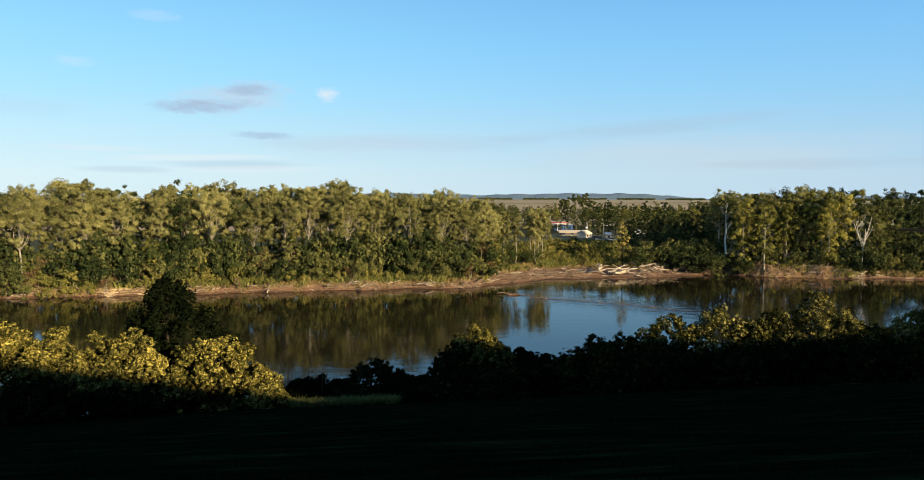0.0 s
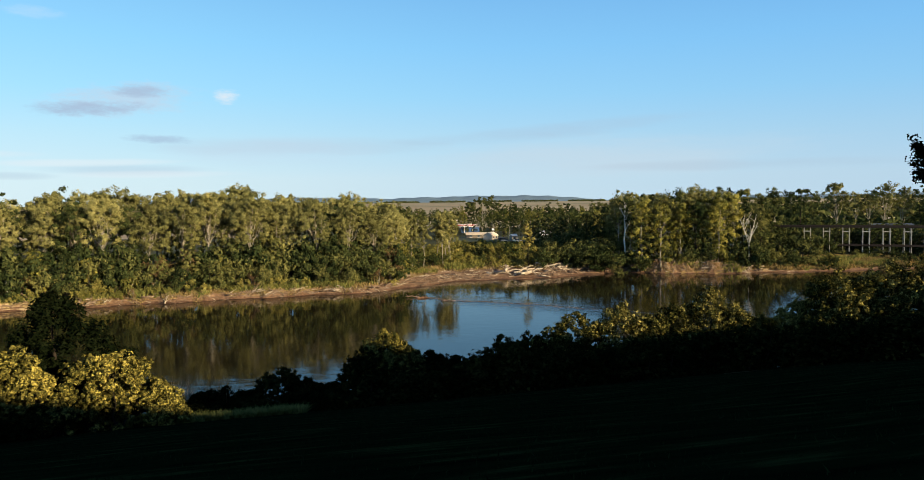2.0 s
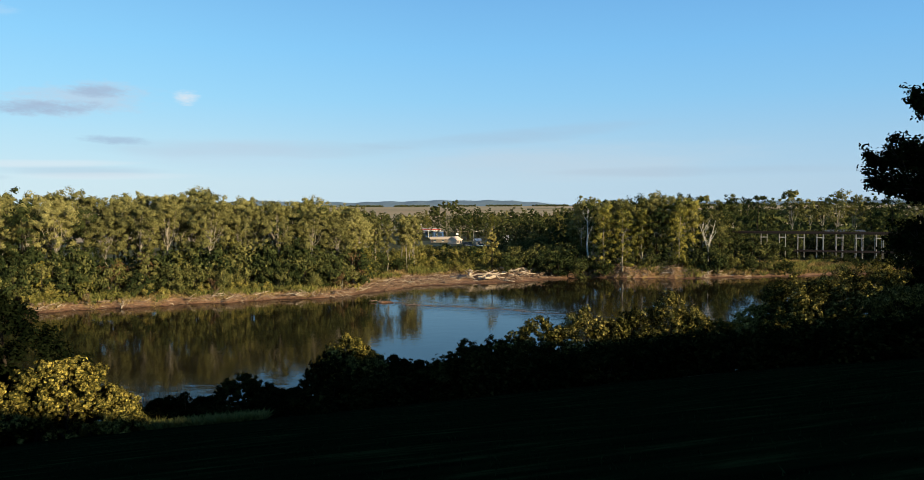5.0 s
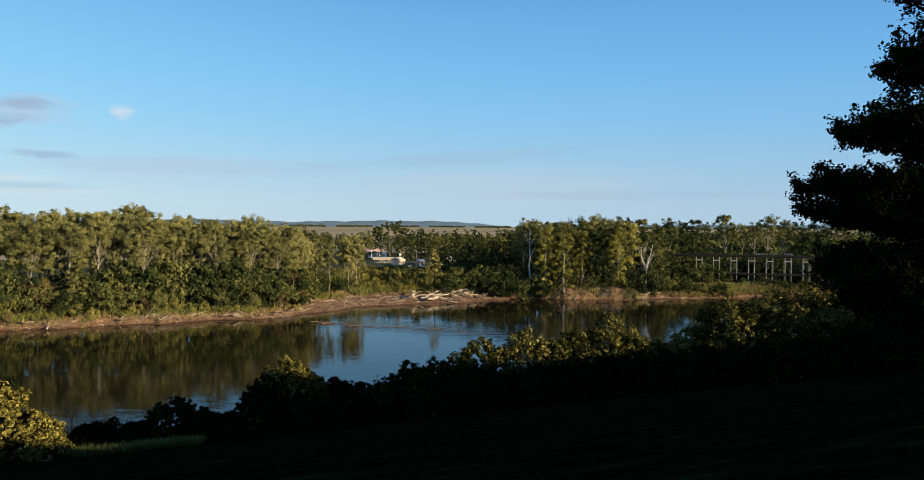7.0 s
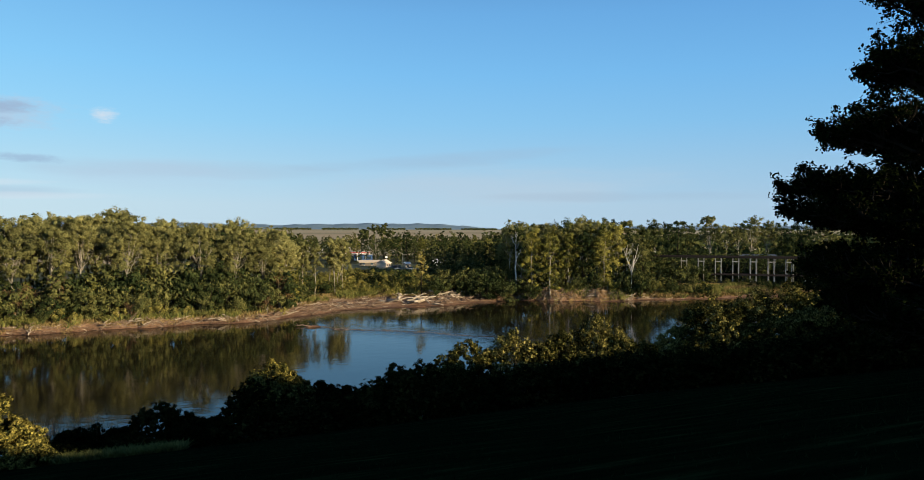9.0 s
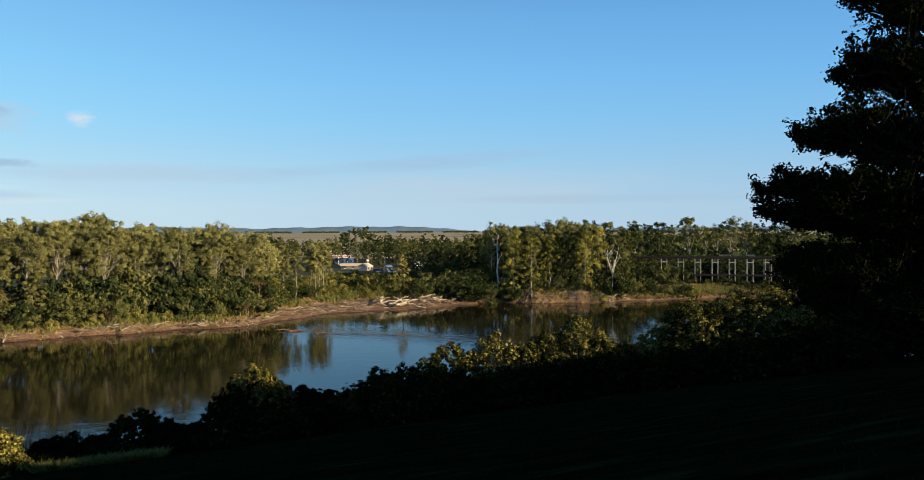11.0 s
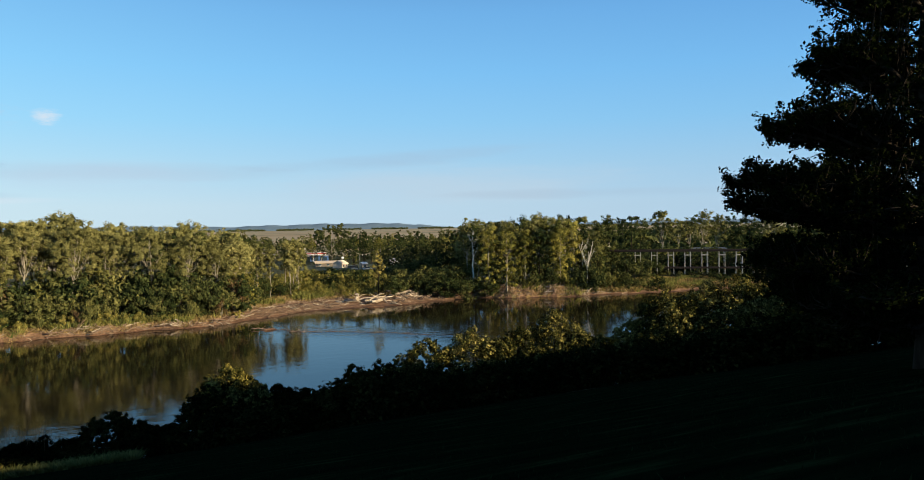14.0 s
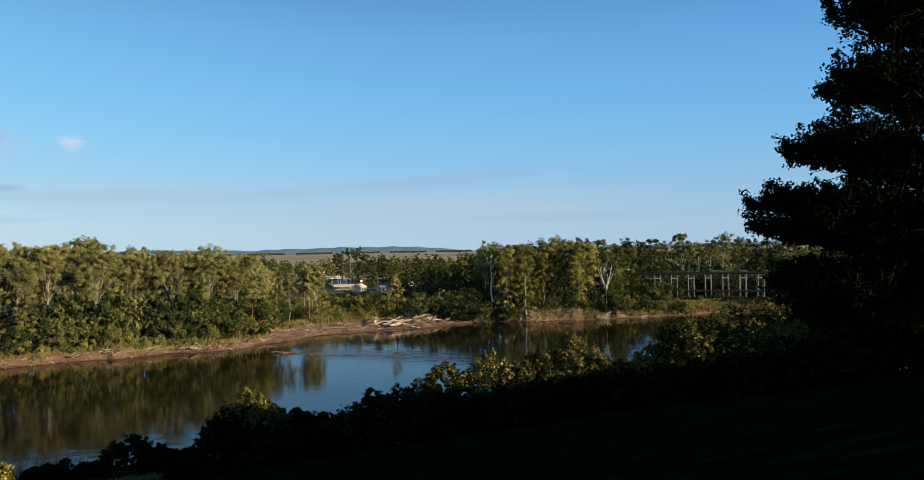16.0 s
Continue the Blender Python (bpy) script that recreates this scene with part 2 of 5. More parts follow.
def field_fill(n):
    p = n.add("ShaderNodeMapping", {"Vector": place(n), "Scale": (0.0009, 0.0035, 1.0), "Rotation": (0, 0, 0.2)}).outputs[0]
    cells = n.add("ShaderNodeTexVoronoi", {"Vector": p, "Scale": 1.0}).outputs["Color"]
    s = n.add("ShaderNodeSeparateColor", {0: cells}).outputs[0]
    c = n.ramp(s, (0.0, (0.36, 0.30, 0.19)), (0.35, (0.44, 0.37, 0.24)), (0.55, (0.14, 0.16, 0.08)), (0.8, (0.42, 0.32, 0.20)))
    g = n.noise(0.02, 5, 0.6, place(n))
    return plain(n, n.mix(n.math("MULTIPLY", g, 0.4), c, (0.16, 0.15, 0.08)), 0.95, spec=0.1)


def water_fill(n):
    p = place(n)
    xy = n.add("ShaderNodeMapping", {"Vector": p, "Scale": (0.22, 0.5, 1.0), "Rotation": (0, 0, -0.12)}).outputs[0]
    swell = n.noise(1.0, 3, 0.5, xy)
    small = n.noise(4.0, 3, 0.6, xy)
    calm = n.span(n.noise(0.012, 3, 0.55, n.add("ShaderNodeMapping", {"Vector": p, "Scale": (0.5, 1.6, 1.0)}).outputs[0]), 0.42, 0.62)
    sep = n.add("ShaderNodeSeparateXYZ", {0: p}).outputs
    line = n.math("SUBTRACT", sep[1], n.math("SUBTRACT", 186.0, n.math("MULTIPLY", sep[0], 0.72)))
    wake = n.math("MULTIPLY", n.span(n.math("ABSOLUTE", line), 16.0, 0.0), n.span(sep[0], 10.0, 22.0))
    wake = n.math("MULTIPLY", wake, n.span(sep[0], 75.0, 40.0))
    seam = n.math("MULTIPLY", n.span(n.math("ABSOLUTE", n.math("ADD", line, n.math("MULTIPLY", n.math("SUBTRACT", n.noise(0.12, 3, 0.6, p), 0.5), 9.0))), 2.2, 0.0), n.span(sep[0], 12.0, 18.0))
    wake = n.math("ADD", wake, n.math("MULTIPLY", n.math("MULTIPLY", seam, n.span(sep[0], 70.0, 36.0)), 1.6))
    rough = n.math("ADD", n.math("MULTIPLY", calm, 0.45), n.math("ADD", 0.12, n.math("MULTIPLY", wake, 1.8)))
    height = n.math("MULTIPLY", n.math("ADD", swell, n.math("MULTIPLY", small, 0.15)), rough)
    silt = n.ramp(n.noise(0.03, 3, 0.6, p), (0.3, (0.008, 0.007, 0.0035)), (0.7, (0.015, 0.012, 0.006)))
    return n.add("ShaderNodeBsdfPrincipled", {"Base Color": silt, "Roughness": 0.06, "IOR": 1.333, "Specular IOR Level": 0.26,
                 "Normal": n.add("ShaderNodeBump", {"Height": height, "Strength": 1.0, "Distance": 0.065}).outputs[0]}).outputs[0]


def hazy_hill_fill(n):
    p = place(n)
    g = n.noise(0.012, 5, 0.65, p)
    # aerial haze is painted in: woodland colour shifted to pale blue
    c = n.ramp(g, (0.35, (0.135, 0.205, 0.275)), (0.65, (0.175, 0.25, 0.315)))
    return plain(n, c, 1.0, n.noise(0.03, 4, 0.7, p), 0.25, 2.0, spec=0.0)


def paint(name, colour, rough=0.6, metal=0.0, dirt=0.25, spec=0.3):
    def fill(n):
        g = n.noise(1.5, 5, 0.6, here(n))
        dull = tuple(c * 0.55 for c in colour)
        return plain(n, n.mix(n.math("MULTIPLY", n.span(g, 0.4, 0.75), dirt), colour, dull), rough, metal=metal, spec=spec)

    return material(name, fill)


LAWN, SLOPE, MUD = material("lawn_grass", shaded_lawn_fill), material("slope_earth", slope_fill), material("river_mud", mud_fill)
BANK, WOODFLOOR, FIELD = material("bank_dry_grass", bank_fill), material("wood_floor", wood_floor_fill), material("crop_field", field_fill)
SAND = material("river_sand", sand_fill)
WATER, HAZY_HILL = material("river_water", water_fill), material("hazy_wooded_hill", hazy_hill_fill)
WHITE, RED, GREY = paint("white_paint", (0.8, 0.79, 0.76)), paint("red_paint", (0.55, 0.06, 0.04)), paint("grey_roof", (0.30, 0.30, 0.30), 0.5)
TAN, GLASS_DARK, STEEL = paint("tan_siding", (0.30, 0.26, 0.22)), paint("dark_window", (0.03, 0.05, 0.07), 0.12), paint("rusty_steel", (0.035, 0.03, 0.028), 0.9, spec=0.0)
TIMBER = paint("weathered_timber", (0.30, 0.28, 0.26), 0.9)
BLUE, RUBBER = paint("blue_paint", (0.06, 0.12, 0.28), 0.35), paint("black_rubber", (0.02, 0.02, 0.02), 0.8)
ROADGREY = paint("worn_yard_grass", (0.075, 0.085, 0.035), 0.95)


def grass_material(name, dark, light):
    def fill(n):
        island = n.add("ShaderNodeNewGeometry").outputs["Random Per Island"]
        return plain(n, n.ramp(island, (0.0, dark), (1.0, light)), 0.9, spec=0.0)

    return material(name, fill)


# Blades for the lawn and edge brush, with the shade put into their colour.
BLADE_SHADE = grass_material("shaded_lawn_blade", (0.003, 0.007, 0.003), (0.014, 0.025, 0.009))
STRAW = grass_material("straw_blade", (0.10, 0.078, 0.030), (0.36, 0.265, 0.115))
WEED = grass_material("weed_blade", (0.07, 0.095, 0.028), (0.24, 0.22, 0.065))
PLUME = grass_material("plume_blade", (0.22, 0.15, 0.09), (0.45, 0.33, 0.21))


# ---- mesh tools ----
def mesh(name, verts, faces, mats, slots=None):
    me = bpy.data.meshes.new(name)
    verts = np.asarray(verts, float)
    me.from_pydata(verts.tolist(), [], [tuple(f) for f in (faces.tolist() if isinstance(faces, np.ndarray) else faces)])
    for m in mats if isinstance(mats, (list, tuple)) else [mats]:
        me.materials.append(m)
    if slots is not None:
        me.polygons.foreach_set("material_index", np.asarray(slots, np.int32))
    me.update()
    return me


def smooth(me):
    me.polygons.foreach_set("use_smooth", [True] * len(me.polygons))
    return me


def part(name, me, parent, label=""):
    ob = new(name, me)
    ob.parent = parent
    return tagged(ob, label)


def thing(name, x, y, z, label, category, group="", turn=0.0, kind=""):
    ob = new(name)
    ob.empty_display_size = 0.5
    ob.matrix_basis = pose(x, y, z, 0, 0, turn)
    return tagged(ob, label, category, group, kind)


def tube(points, radii, sides=7):
    """A tapered tube along points, with closed ends."""
    pts = [Vector(p) for p in points]
    verts, faces = [], []
    side = Vector((1, 0, 0))
    for i, p in enumerate(pts):
        way = (pts[min(i + 1, len(pts) - 1)] - pts[max(i - 1, 0)]).normalized()
        if abs(way.dot(side)) > 0.95:
            side = Vector((0, 1, 0))
        a = (side - way * side.dot(way)).normalized()
        b = way.cross(a)
        side = a
        for k in range(sides):
            t = 2 * math.pi * k / sides
            verts.append(p + (a * math.cos(t) + b * math.sin(t)) * radii[i])
    for i in range(len(pts) - 1):
        for k in range(sides):
            j = (k + 1) % sides
            faces.append((i * sides + k, i * sides + j, (i + 1) * sides + j, (i + 1) * sides + k))
    faces.append(tuple(range(sides))[::-1])
    faces.append(tuple((len(pts) - 1) * sides + k for k in range(sides)))
    return [tuple(v) for v in verts], faces


def joined(pieces):
    verts, faces = [], []
    for v, f in pieces:
        o = len(verts)
        verts += list(v)
        faces += [tuple(i + o for i in q) for q in f]
    return verts, faces


def box(x0, x1, y0, y1, z0, z1, bevel=0.0):
    bm = bmesh.new()
    bmesh.ops.create_cube(bm, size=1.0, matrix=Matrix.LocRotScale(((x0 + x1) / 2, (y0 + y1) / 2, (z0 + z1) / 2), None, (x1 - x0, y1 - y0, z1 - z0)))
    if bevel:
        bmesh.ops.bevel(bm, geom=bm.edges[:], offset=bevel, segments=2, affect="EDGES")
    out = [tuple(v.co) for v in bm.verts], [tuple(v.index for v in f.verts) for f in bm.faces]
    bm.free()
    return out


def leaves(rng, centres, radii, per, size, squash=0.75, up=0.35, shell=0.5, long=1.0, three=False):
    """Small folded leaves gathered in clumps round the centres."""
    c = np.repeat(np.asarray(centres, float), per, axis=0)
    r = np.repeat(np.asarray(radii, float), per)
    n = len(c)
    d = rng.normal(size=(n, 3))
    d /= np.linalg.norm(d, axis=1)[:, None]
    dist = r * (shell + (1 - shell) * rng.random(n) ** 0.6) * (0.75 + 0.5 * rng.random(n))
    p = c + d * dist[:, None] * np.array([1, 1, squash])
    nor = d * 0.9 + rng.normal(size=(n, 3)) * 0.55 + np.array([0, 0, up])
    nor /= np.linalg.norm(nor, axis=1)[:, None]
    t = np.cross(nor, rng.normal(size=(n, 3)))
    t /= np.linalg.norm(t, axis=1)[:, None]
    b = np.cross(nor, t)
    s = (size * (0.6 + 0.8 * rng.random(n)))[:, None]
    t, b, fold = t * s * 0.5 * long, b * s * 0.32, nor * s * 0.12
    if three:
        v = np.stack([p - t, p + b * 1.5, p + t * 0.8 - b], axis=1).reshape(-1, 3)
        return v, np.arange(3 * n).reshape(-1, 3)
    v = np.stack([p - t, p + b + fold, p + t, p - b + fold], axis=1).reshape(-1, 3)
    return v, np.arange(4 * n).reshape(-1, 4)


def blades(rng, xyz, height, width, lean=0.35):
    """Grass blades: thin triangles that stand on the points."""
    n = len(xyz)
    turn = rng.random(n) * 2 * math.pi
    w = width * (0.6 + 0.8 * rng.random(n))[:, None]
    h = (height * (0.5 + 0.9 * rng.random(n)))[:, None]
    side = np.stack([np.cos(turn), np.sin(turn), np.zeros(n)], 1)
    tip = xyz + np.array([0, 0, 1]) * h + rng.normal(size=(n, 3)) * np.array([1, 1, 0.1]) * h * lean
    v = np.stack([xyz - side * w, xyz + side * w, tip], 1).reshape(-1, 3)
    return v, np.arange(3 * n).reshape(-1, 3)


def polar(az, d):
    return d * math.sin(radians(az)), d * math.cos(radians(az))


# ---- ground ----
SHORE_X = [-900, -150, -105, -65, -43, -13, 2, 12, 23, 34, 49, 63, 72, 84, 96, 111, 146, 190, 900]
SHORE_Y = [150, 166, 170, 178, 183, 189, 191, 200, 210, 214, 215, 218, 222, 226, 220, 215, 214, 216, 260]
STEEP_X = [-900, -20, 0, 12, 40, 70, 82, 90, 112, 122, 160, 900]
STEEP_W = [2.4, 2.4, 4.0, 18, 24, 20, 7, 3.5, 3.5, 7, 10, 10]
RISE_X = [-900, 0, 20, 70, 84, 92, 110, 120, 900]
RISE_H = [1.5, 1.6, 2.6, 2.6, 2.8, 3.2, 3.0, 2.4, 2.4]
# Added unseen rise behind the lookout; its profile shapes the shadow on the foreground.
SHADE_CREST_U = [-80, -4, 9.3, 15.4, 21, 25, 25.8, 26.8, 28, 32, 33.2, 34.2, 36.5, 38.5, 40.8, 44, 48, 54.2, 59.3, 66, 100]
SHADE_CREST_H = [17, 17, 15.5, 12.8, 10.4, 8.8, 8.8, 10.0, 16, 21, 15, 10.9, 10.9, 11.6, 11.8, 10.8, 8.8, 6.3, 4.2, 3, 2]


def ease(x, lo, hi):
    t = np.clip((x - lo) / (hi - lo), 0, 1)
    return t * t * (3 - 2 * t)


def ripple(x, y, scale, seed):
    """Soft bumps from crossed waves."""
    r = np.random.default_rng(seed)
    out = 0
    for k in range(6):
        a, f, ph = r.random() * 6.28, scale * (0.6 + 1.6 * r.random()), r.random() * 6.28
        out = out + np.sin((x * np.cos(a) + y * np.sin(a)) * f + ph)
    return out / 6


def shore(x):
    return np.interp(x, SHORE_X, SHORE_Y) + 0.9 * np.sin(x * 0.31) + 0.6 * np.sin(x * 0.83 + 1.0)


def ground(x, y):
    """Height of the land at x, y (numbers or arrays)."""
    x, y = np.asarray(x, float), np.asarray(y, float)
    xc = np.clip(x, -120, 120)
    plane = EYE - 1.6 - 0.25 * np.maximum(y, -30) + 0.045 * xc
    lip = plane - 0.25 * np.maximum(y - 44, 0) * 0.25
    near = np.where(y > 44, lip, plane) + 0.12 * ripple(x, y, 0.25, 3) * ease(np.hypot(x, y), 4, 14)
    k = ease(y, 56, 90)
    near = near * (1 - k) + (-2.0) * k
    # the added rise that blocks the sun, measured across and along its rays
    sa, ca = math.sin(radians(SUN_HEADING)), math.cos(radians(SUN_HEADING))
    back, u = -(x * sa + y * ca), x * ca - y * sa
    w = ease(back, 22, 60)
    shade_crest = EYE + np.interp(u, SHADE_CREST_U, SHADE_CREST_H) + 0.3 * ripple(u * 3, u, 0.4, 9)
    near = near * (1 - w) + shade_crest * w
    t = y - shore(x)
    wid, rise = np.interp(x, STEEP_X, STEEP_W), np.interp(x, RISE_X, RISE_H)
    plain_z = 3.2 + 0.3 * ripple(x, y, 0.05, 5) * ease(t, 10, 60) + 19.0 * ease(np.hypot(x, y), 900, 3900)
    far = np.where(t < 0, np.maximum(t * 0.35, -2.0), rise * np.clip(t / wid, 0, 1) ** 0.75 + 0.28 * ripple(x, y, 0.9, 7) * ease(t, 0.3, 4))
    k2 = ease(t, wid, wid + 18)
    far = far * (1 - k2) + plain_z * k2
    return np.where(y < 100, near, far)


def gz(x, y):
    return float(ground(x, y))


def steps(stops):
    out = []
    for a, b, s in stops:
        out += list(np.arange(a, b, s))
    return np.array(out)


def build_ground():
    out = [230 * 1.22 ** k for k in range(17)]
    xs = np.concatenate([[-v for v in out[::-1]], steps([(-190, 230, 2.5)]), out])
    ys = np.concatenate([[-3600, -2000, -1100, -600, -350], steps([(-200, -20, 4), (-20, 60, 1.25), (60, 150, 3), (150, 250, 1.0), (250, 460, 7)]), [460 * 1.2 ** k for k in range(14)]])
    X, Y = np.meshgrid(xs, ys)
    Z = ground(X, Y)
    nx, ny = len(xs), len(ys)
    i, j = np.meshgrid(np.arange(nx - 1), np.arange(ny - 1))
    a = (j * nx + i).ravel()
    faces = np.stack([a, a + 1, a + nx + 1, a + nx], 1)
    cx, cy = (X[:-1, :-1] + X[1:, 1:]).ravel() / 2, (Y[:-1, :-1] + Y[1:, 1:]).ravel() / 2
    t = cy - shore(cx)
    edge = 44 + 0.9 * np.sin(cx * 0.2)
    wid = np.interp(cx, STEEP_X, STEEP_W)
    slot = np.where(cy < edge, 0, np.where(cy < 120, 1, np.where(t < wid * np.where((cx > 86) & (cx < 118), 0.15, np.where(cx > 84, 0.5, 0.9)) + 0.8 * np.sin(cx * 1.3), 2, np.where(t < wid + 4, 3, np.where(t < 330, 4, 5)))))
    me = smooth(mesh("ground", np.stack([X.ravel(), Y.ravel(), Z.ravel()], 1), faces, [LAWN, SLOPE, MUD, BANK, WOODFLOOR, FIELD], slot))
    tagged(new("ground", me), "shaded mown lawn with darkened colour on a bluff, muddy river banks, wooded plain and fields", "ground", kind="structure")
    water = mesh("river", [(-1400, 60, 0), (1400, 60, 0), (1400, 300, 0), (-1400, 300, 0)], [(0, 1, 2, 3)], WATER)
    tagged(new("river", water), "calm brown river water mirroring trees and sky", "river", kind="structure")


build_ground()


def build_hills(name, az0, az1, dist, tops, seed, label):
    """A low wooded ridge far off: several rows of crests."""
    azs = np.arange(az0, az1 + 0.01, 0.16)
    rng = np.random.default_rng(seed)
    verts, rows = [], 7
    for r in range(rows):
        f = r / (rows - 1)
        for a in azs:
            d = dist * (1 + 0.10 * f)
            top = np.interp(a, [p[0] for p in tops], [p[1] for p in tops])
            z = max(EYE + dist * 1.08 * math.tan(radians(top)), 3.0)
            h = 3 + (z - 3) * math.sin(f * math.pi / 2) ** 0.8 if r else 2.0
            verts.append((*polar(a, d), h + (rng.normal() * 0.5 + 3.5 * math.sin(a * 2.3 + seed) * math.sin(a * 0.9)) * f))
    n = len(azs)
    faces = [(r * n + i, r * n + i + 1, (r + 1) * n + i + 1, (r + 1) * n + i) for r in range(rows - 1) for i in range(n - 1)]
    tagged(new(name, mesh(name, verts, faces, HAZY_HILL)), label, "hills", kind="structure")


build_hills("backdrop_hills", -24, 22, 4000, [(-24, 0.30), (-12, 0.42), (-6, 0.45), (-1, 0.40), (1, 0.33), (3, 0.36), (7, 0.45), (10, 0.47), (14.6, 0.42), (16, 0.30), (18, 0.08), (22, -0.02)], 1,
            "low wooded hills on the horizon, coloured blue with painted haze")
build_hills("backdrop_hills_downriver", 20, 62, 4000, [(20, 0.0), (26, 0.10), (29, 0.22), (38, 0.30), (46, 0.34), (62, 0.3)], 2, "low wooded hills along the horizon downriver, coloured blue with painted haze")


# ---- woods on the far bank ----
def wobble(rng, a, b, n, amount):
    """Points from a to b along a crooked line."""
    a, b = np.array(a, float), np.array(b, float)
    out = []
    for i in range(n + 1):
        f = i / n
        out.append(tuple(a + (b - a) * f + rng.normal(size=3) * amount * math.sin(math.pi * f)))
    return out


def crown_leaves(rng, masses, clumps, per, size):
    """Leaves of a crown: rounded masses, each set with leaf clumps round its outside."""
    verts = []
    for centre, radius in masses:
        d = rng.normal(size=(clumps, 3)) + np.array([0, 0, 0.25])
        d /= np.linalg.norm(d, axis=1)[:, None]
        c = np.asarray(centre) + d * (radius * (0.62 + 0.42 * rng.random(clumps)))[:, None] * np.array([1, 1, 0.92])
        r = radius * (0.24 + 0.20 * rng.random(clumps))
        c, r, out = np.repeat(c, per, axis=0), np.repeat(r, per), np.repeat(d, per, axis=0)
        n = len(c)
        e = rng.normal(size=(n, 3))
        e /= np.linalg.norm(e, axis=1)[:, None]
        p = c + e * (r * (0.35 + 0.75 * rng.random(n)))[:, None] * np.array([1, 1, 0.8])
        nor = 0.6 * e + 0.7 * out + 0.28 * rng.normal(size=(n, 3)) + np.array([0, 0, 0.15])
        nor /= np.linalg.norm(nor, axis=1)[:, None]
        t = np.cross(nor, rng.normal(size=(n, 3)))
        t /= np.linalg.norm(t, axis=1)[:, None]
        b = np.cross(nor, t)
        s = (size * (0.6 + 0.8 * rng.random(n)))[:, None]
        verts.append(np.stack([p - t * s * 0.5, p + b * s * 0.48, p + t * s * 0.4 - b * s * 0.32], axis=1).reshape(-1, 3))
    v = np.concatenate(verts)
    return v, np.arange(len(v)).reshape(-1, 3)


def limb_to(rng, start, end, r0, sweep=1.12, twigs=4, reach=1.5):
    """A limb that sweeps out and up to its end, with side branches."""
    a, b = np.array(start, float), np.array(end, float)
    line = []
    for i in range(7):
        f = i / 6
        p = a + (b - a) * np.array([f ** 0.8, f ** 0.8, f ** sweep])
        line.append(tuple(p + rng.normal(size=3) * np.linalg.norm(b - a) * 0.022 * (0 < i < 6)))
    pieces = [tube(line, [r0 * (1 - 0.145 * i) for i in range(7)], 6)]
    for m in range(twigs):
        p = np.array(line[2 + m % 4])
        q = p + rng.normal(size=3) * reach * np.array([0.8, 0.8, 0.3]) + np.array([0, 0, reach * 0.8])
        pieces.append(tube(wobble(rng, p, q, 3, reach * 0.07), [r0 * 0.38, r0 * 0.3, r0 * 0.2, r0 * 0.08], 4))
    return joined(pieces)


def make_tree(name, seed, h, spread, leaf, bark, label, category, low=0.12, masses=11, clumps=9, per=60, size=0.40, limbs=5, group="", thick=0.012, mass=0.105):
    """A tall broadleaf: trunk, limbs and an upright oval crown built of rounded leaf masses."""
    rng = np.random.default_rng(seed)
    root = thing(name, 0, 0, 0, label, category, group)
    r0 = h * thick
    lean = rng.normal(size=2) * h * 0.015
    pts = wobble(rng, (0, 0, -0.5), (lean[0], lean[1], h * 0.86), 7, h * 0.008)
    part("trunk", smooth(mesh("trunk", *tube(pts, [r0 * 1.35] + [r0 * (1 - 0.125 * i) for i in range(7)]), bark)), root)
    lumps, spin = [], rng.random() * 6.28
    for k in range(masses):
        f = k / (masses - 1)
        z = h * (low + (0.905 - low) * (0.06 + 0.94 * f ** 0.85))
        wide = spread * (1.12 - 0.20 * f) * math.sin(math.pi * min(1.0, 0.26 + 0.52 * f)) ** 0.6 if k < masses - 1 else 0.3
        a = spin + k * 2.4 + rng.normal() * 0.3
        o = wide * (0.55 + 0.35 * rng.random())
        lumps.append((np.array([lean[0] * f + math.cos(a) * o, lean[1] * f + math.sin(a) * o, z + rng.normal() * h * 0.012]), h * mass * (0.82 + 0.42 * rng.random()) * 1.0))
    for k in range(limbs):
        centre, r = lumps[k * (masses - 2) // limbs + 1]
        z0 = max(h * 0.08, centre[2] - h * 0.16)
        f = min(1.0, z0 / (h * 0.86))
        part("limb", smooth(mesh("limb", *limb_to(rng, (lean[0] * f, lean[1] * f, z0), centre, r0 * 0.45, 1.2, 3, h * 0.05), bark)), root)
    part("crown", mesh("crown", *crown_leaves(rng, lumps, clumps, per, size), leaf), root)
    return root


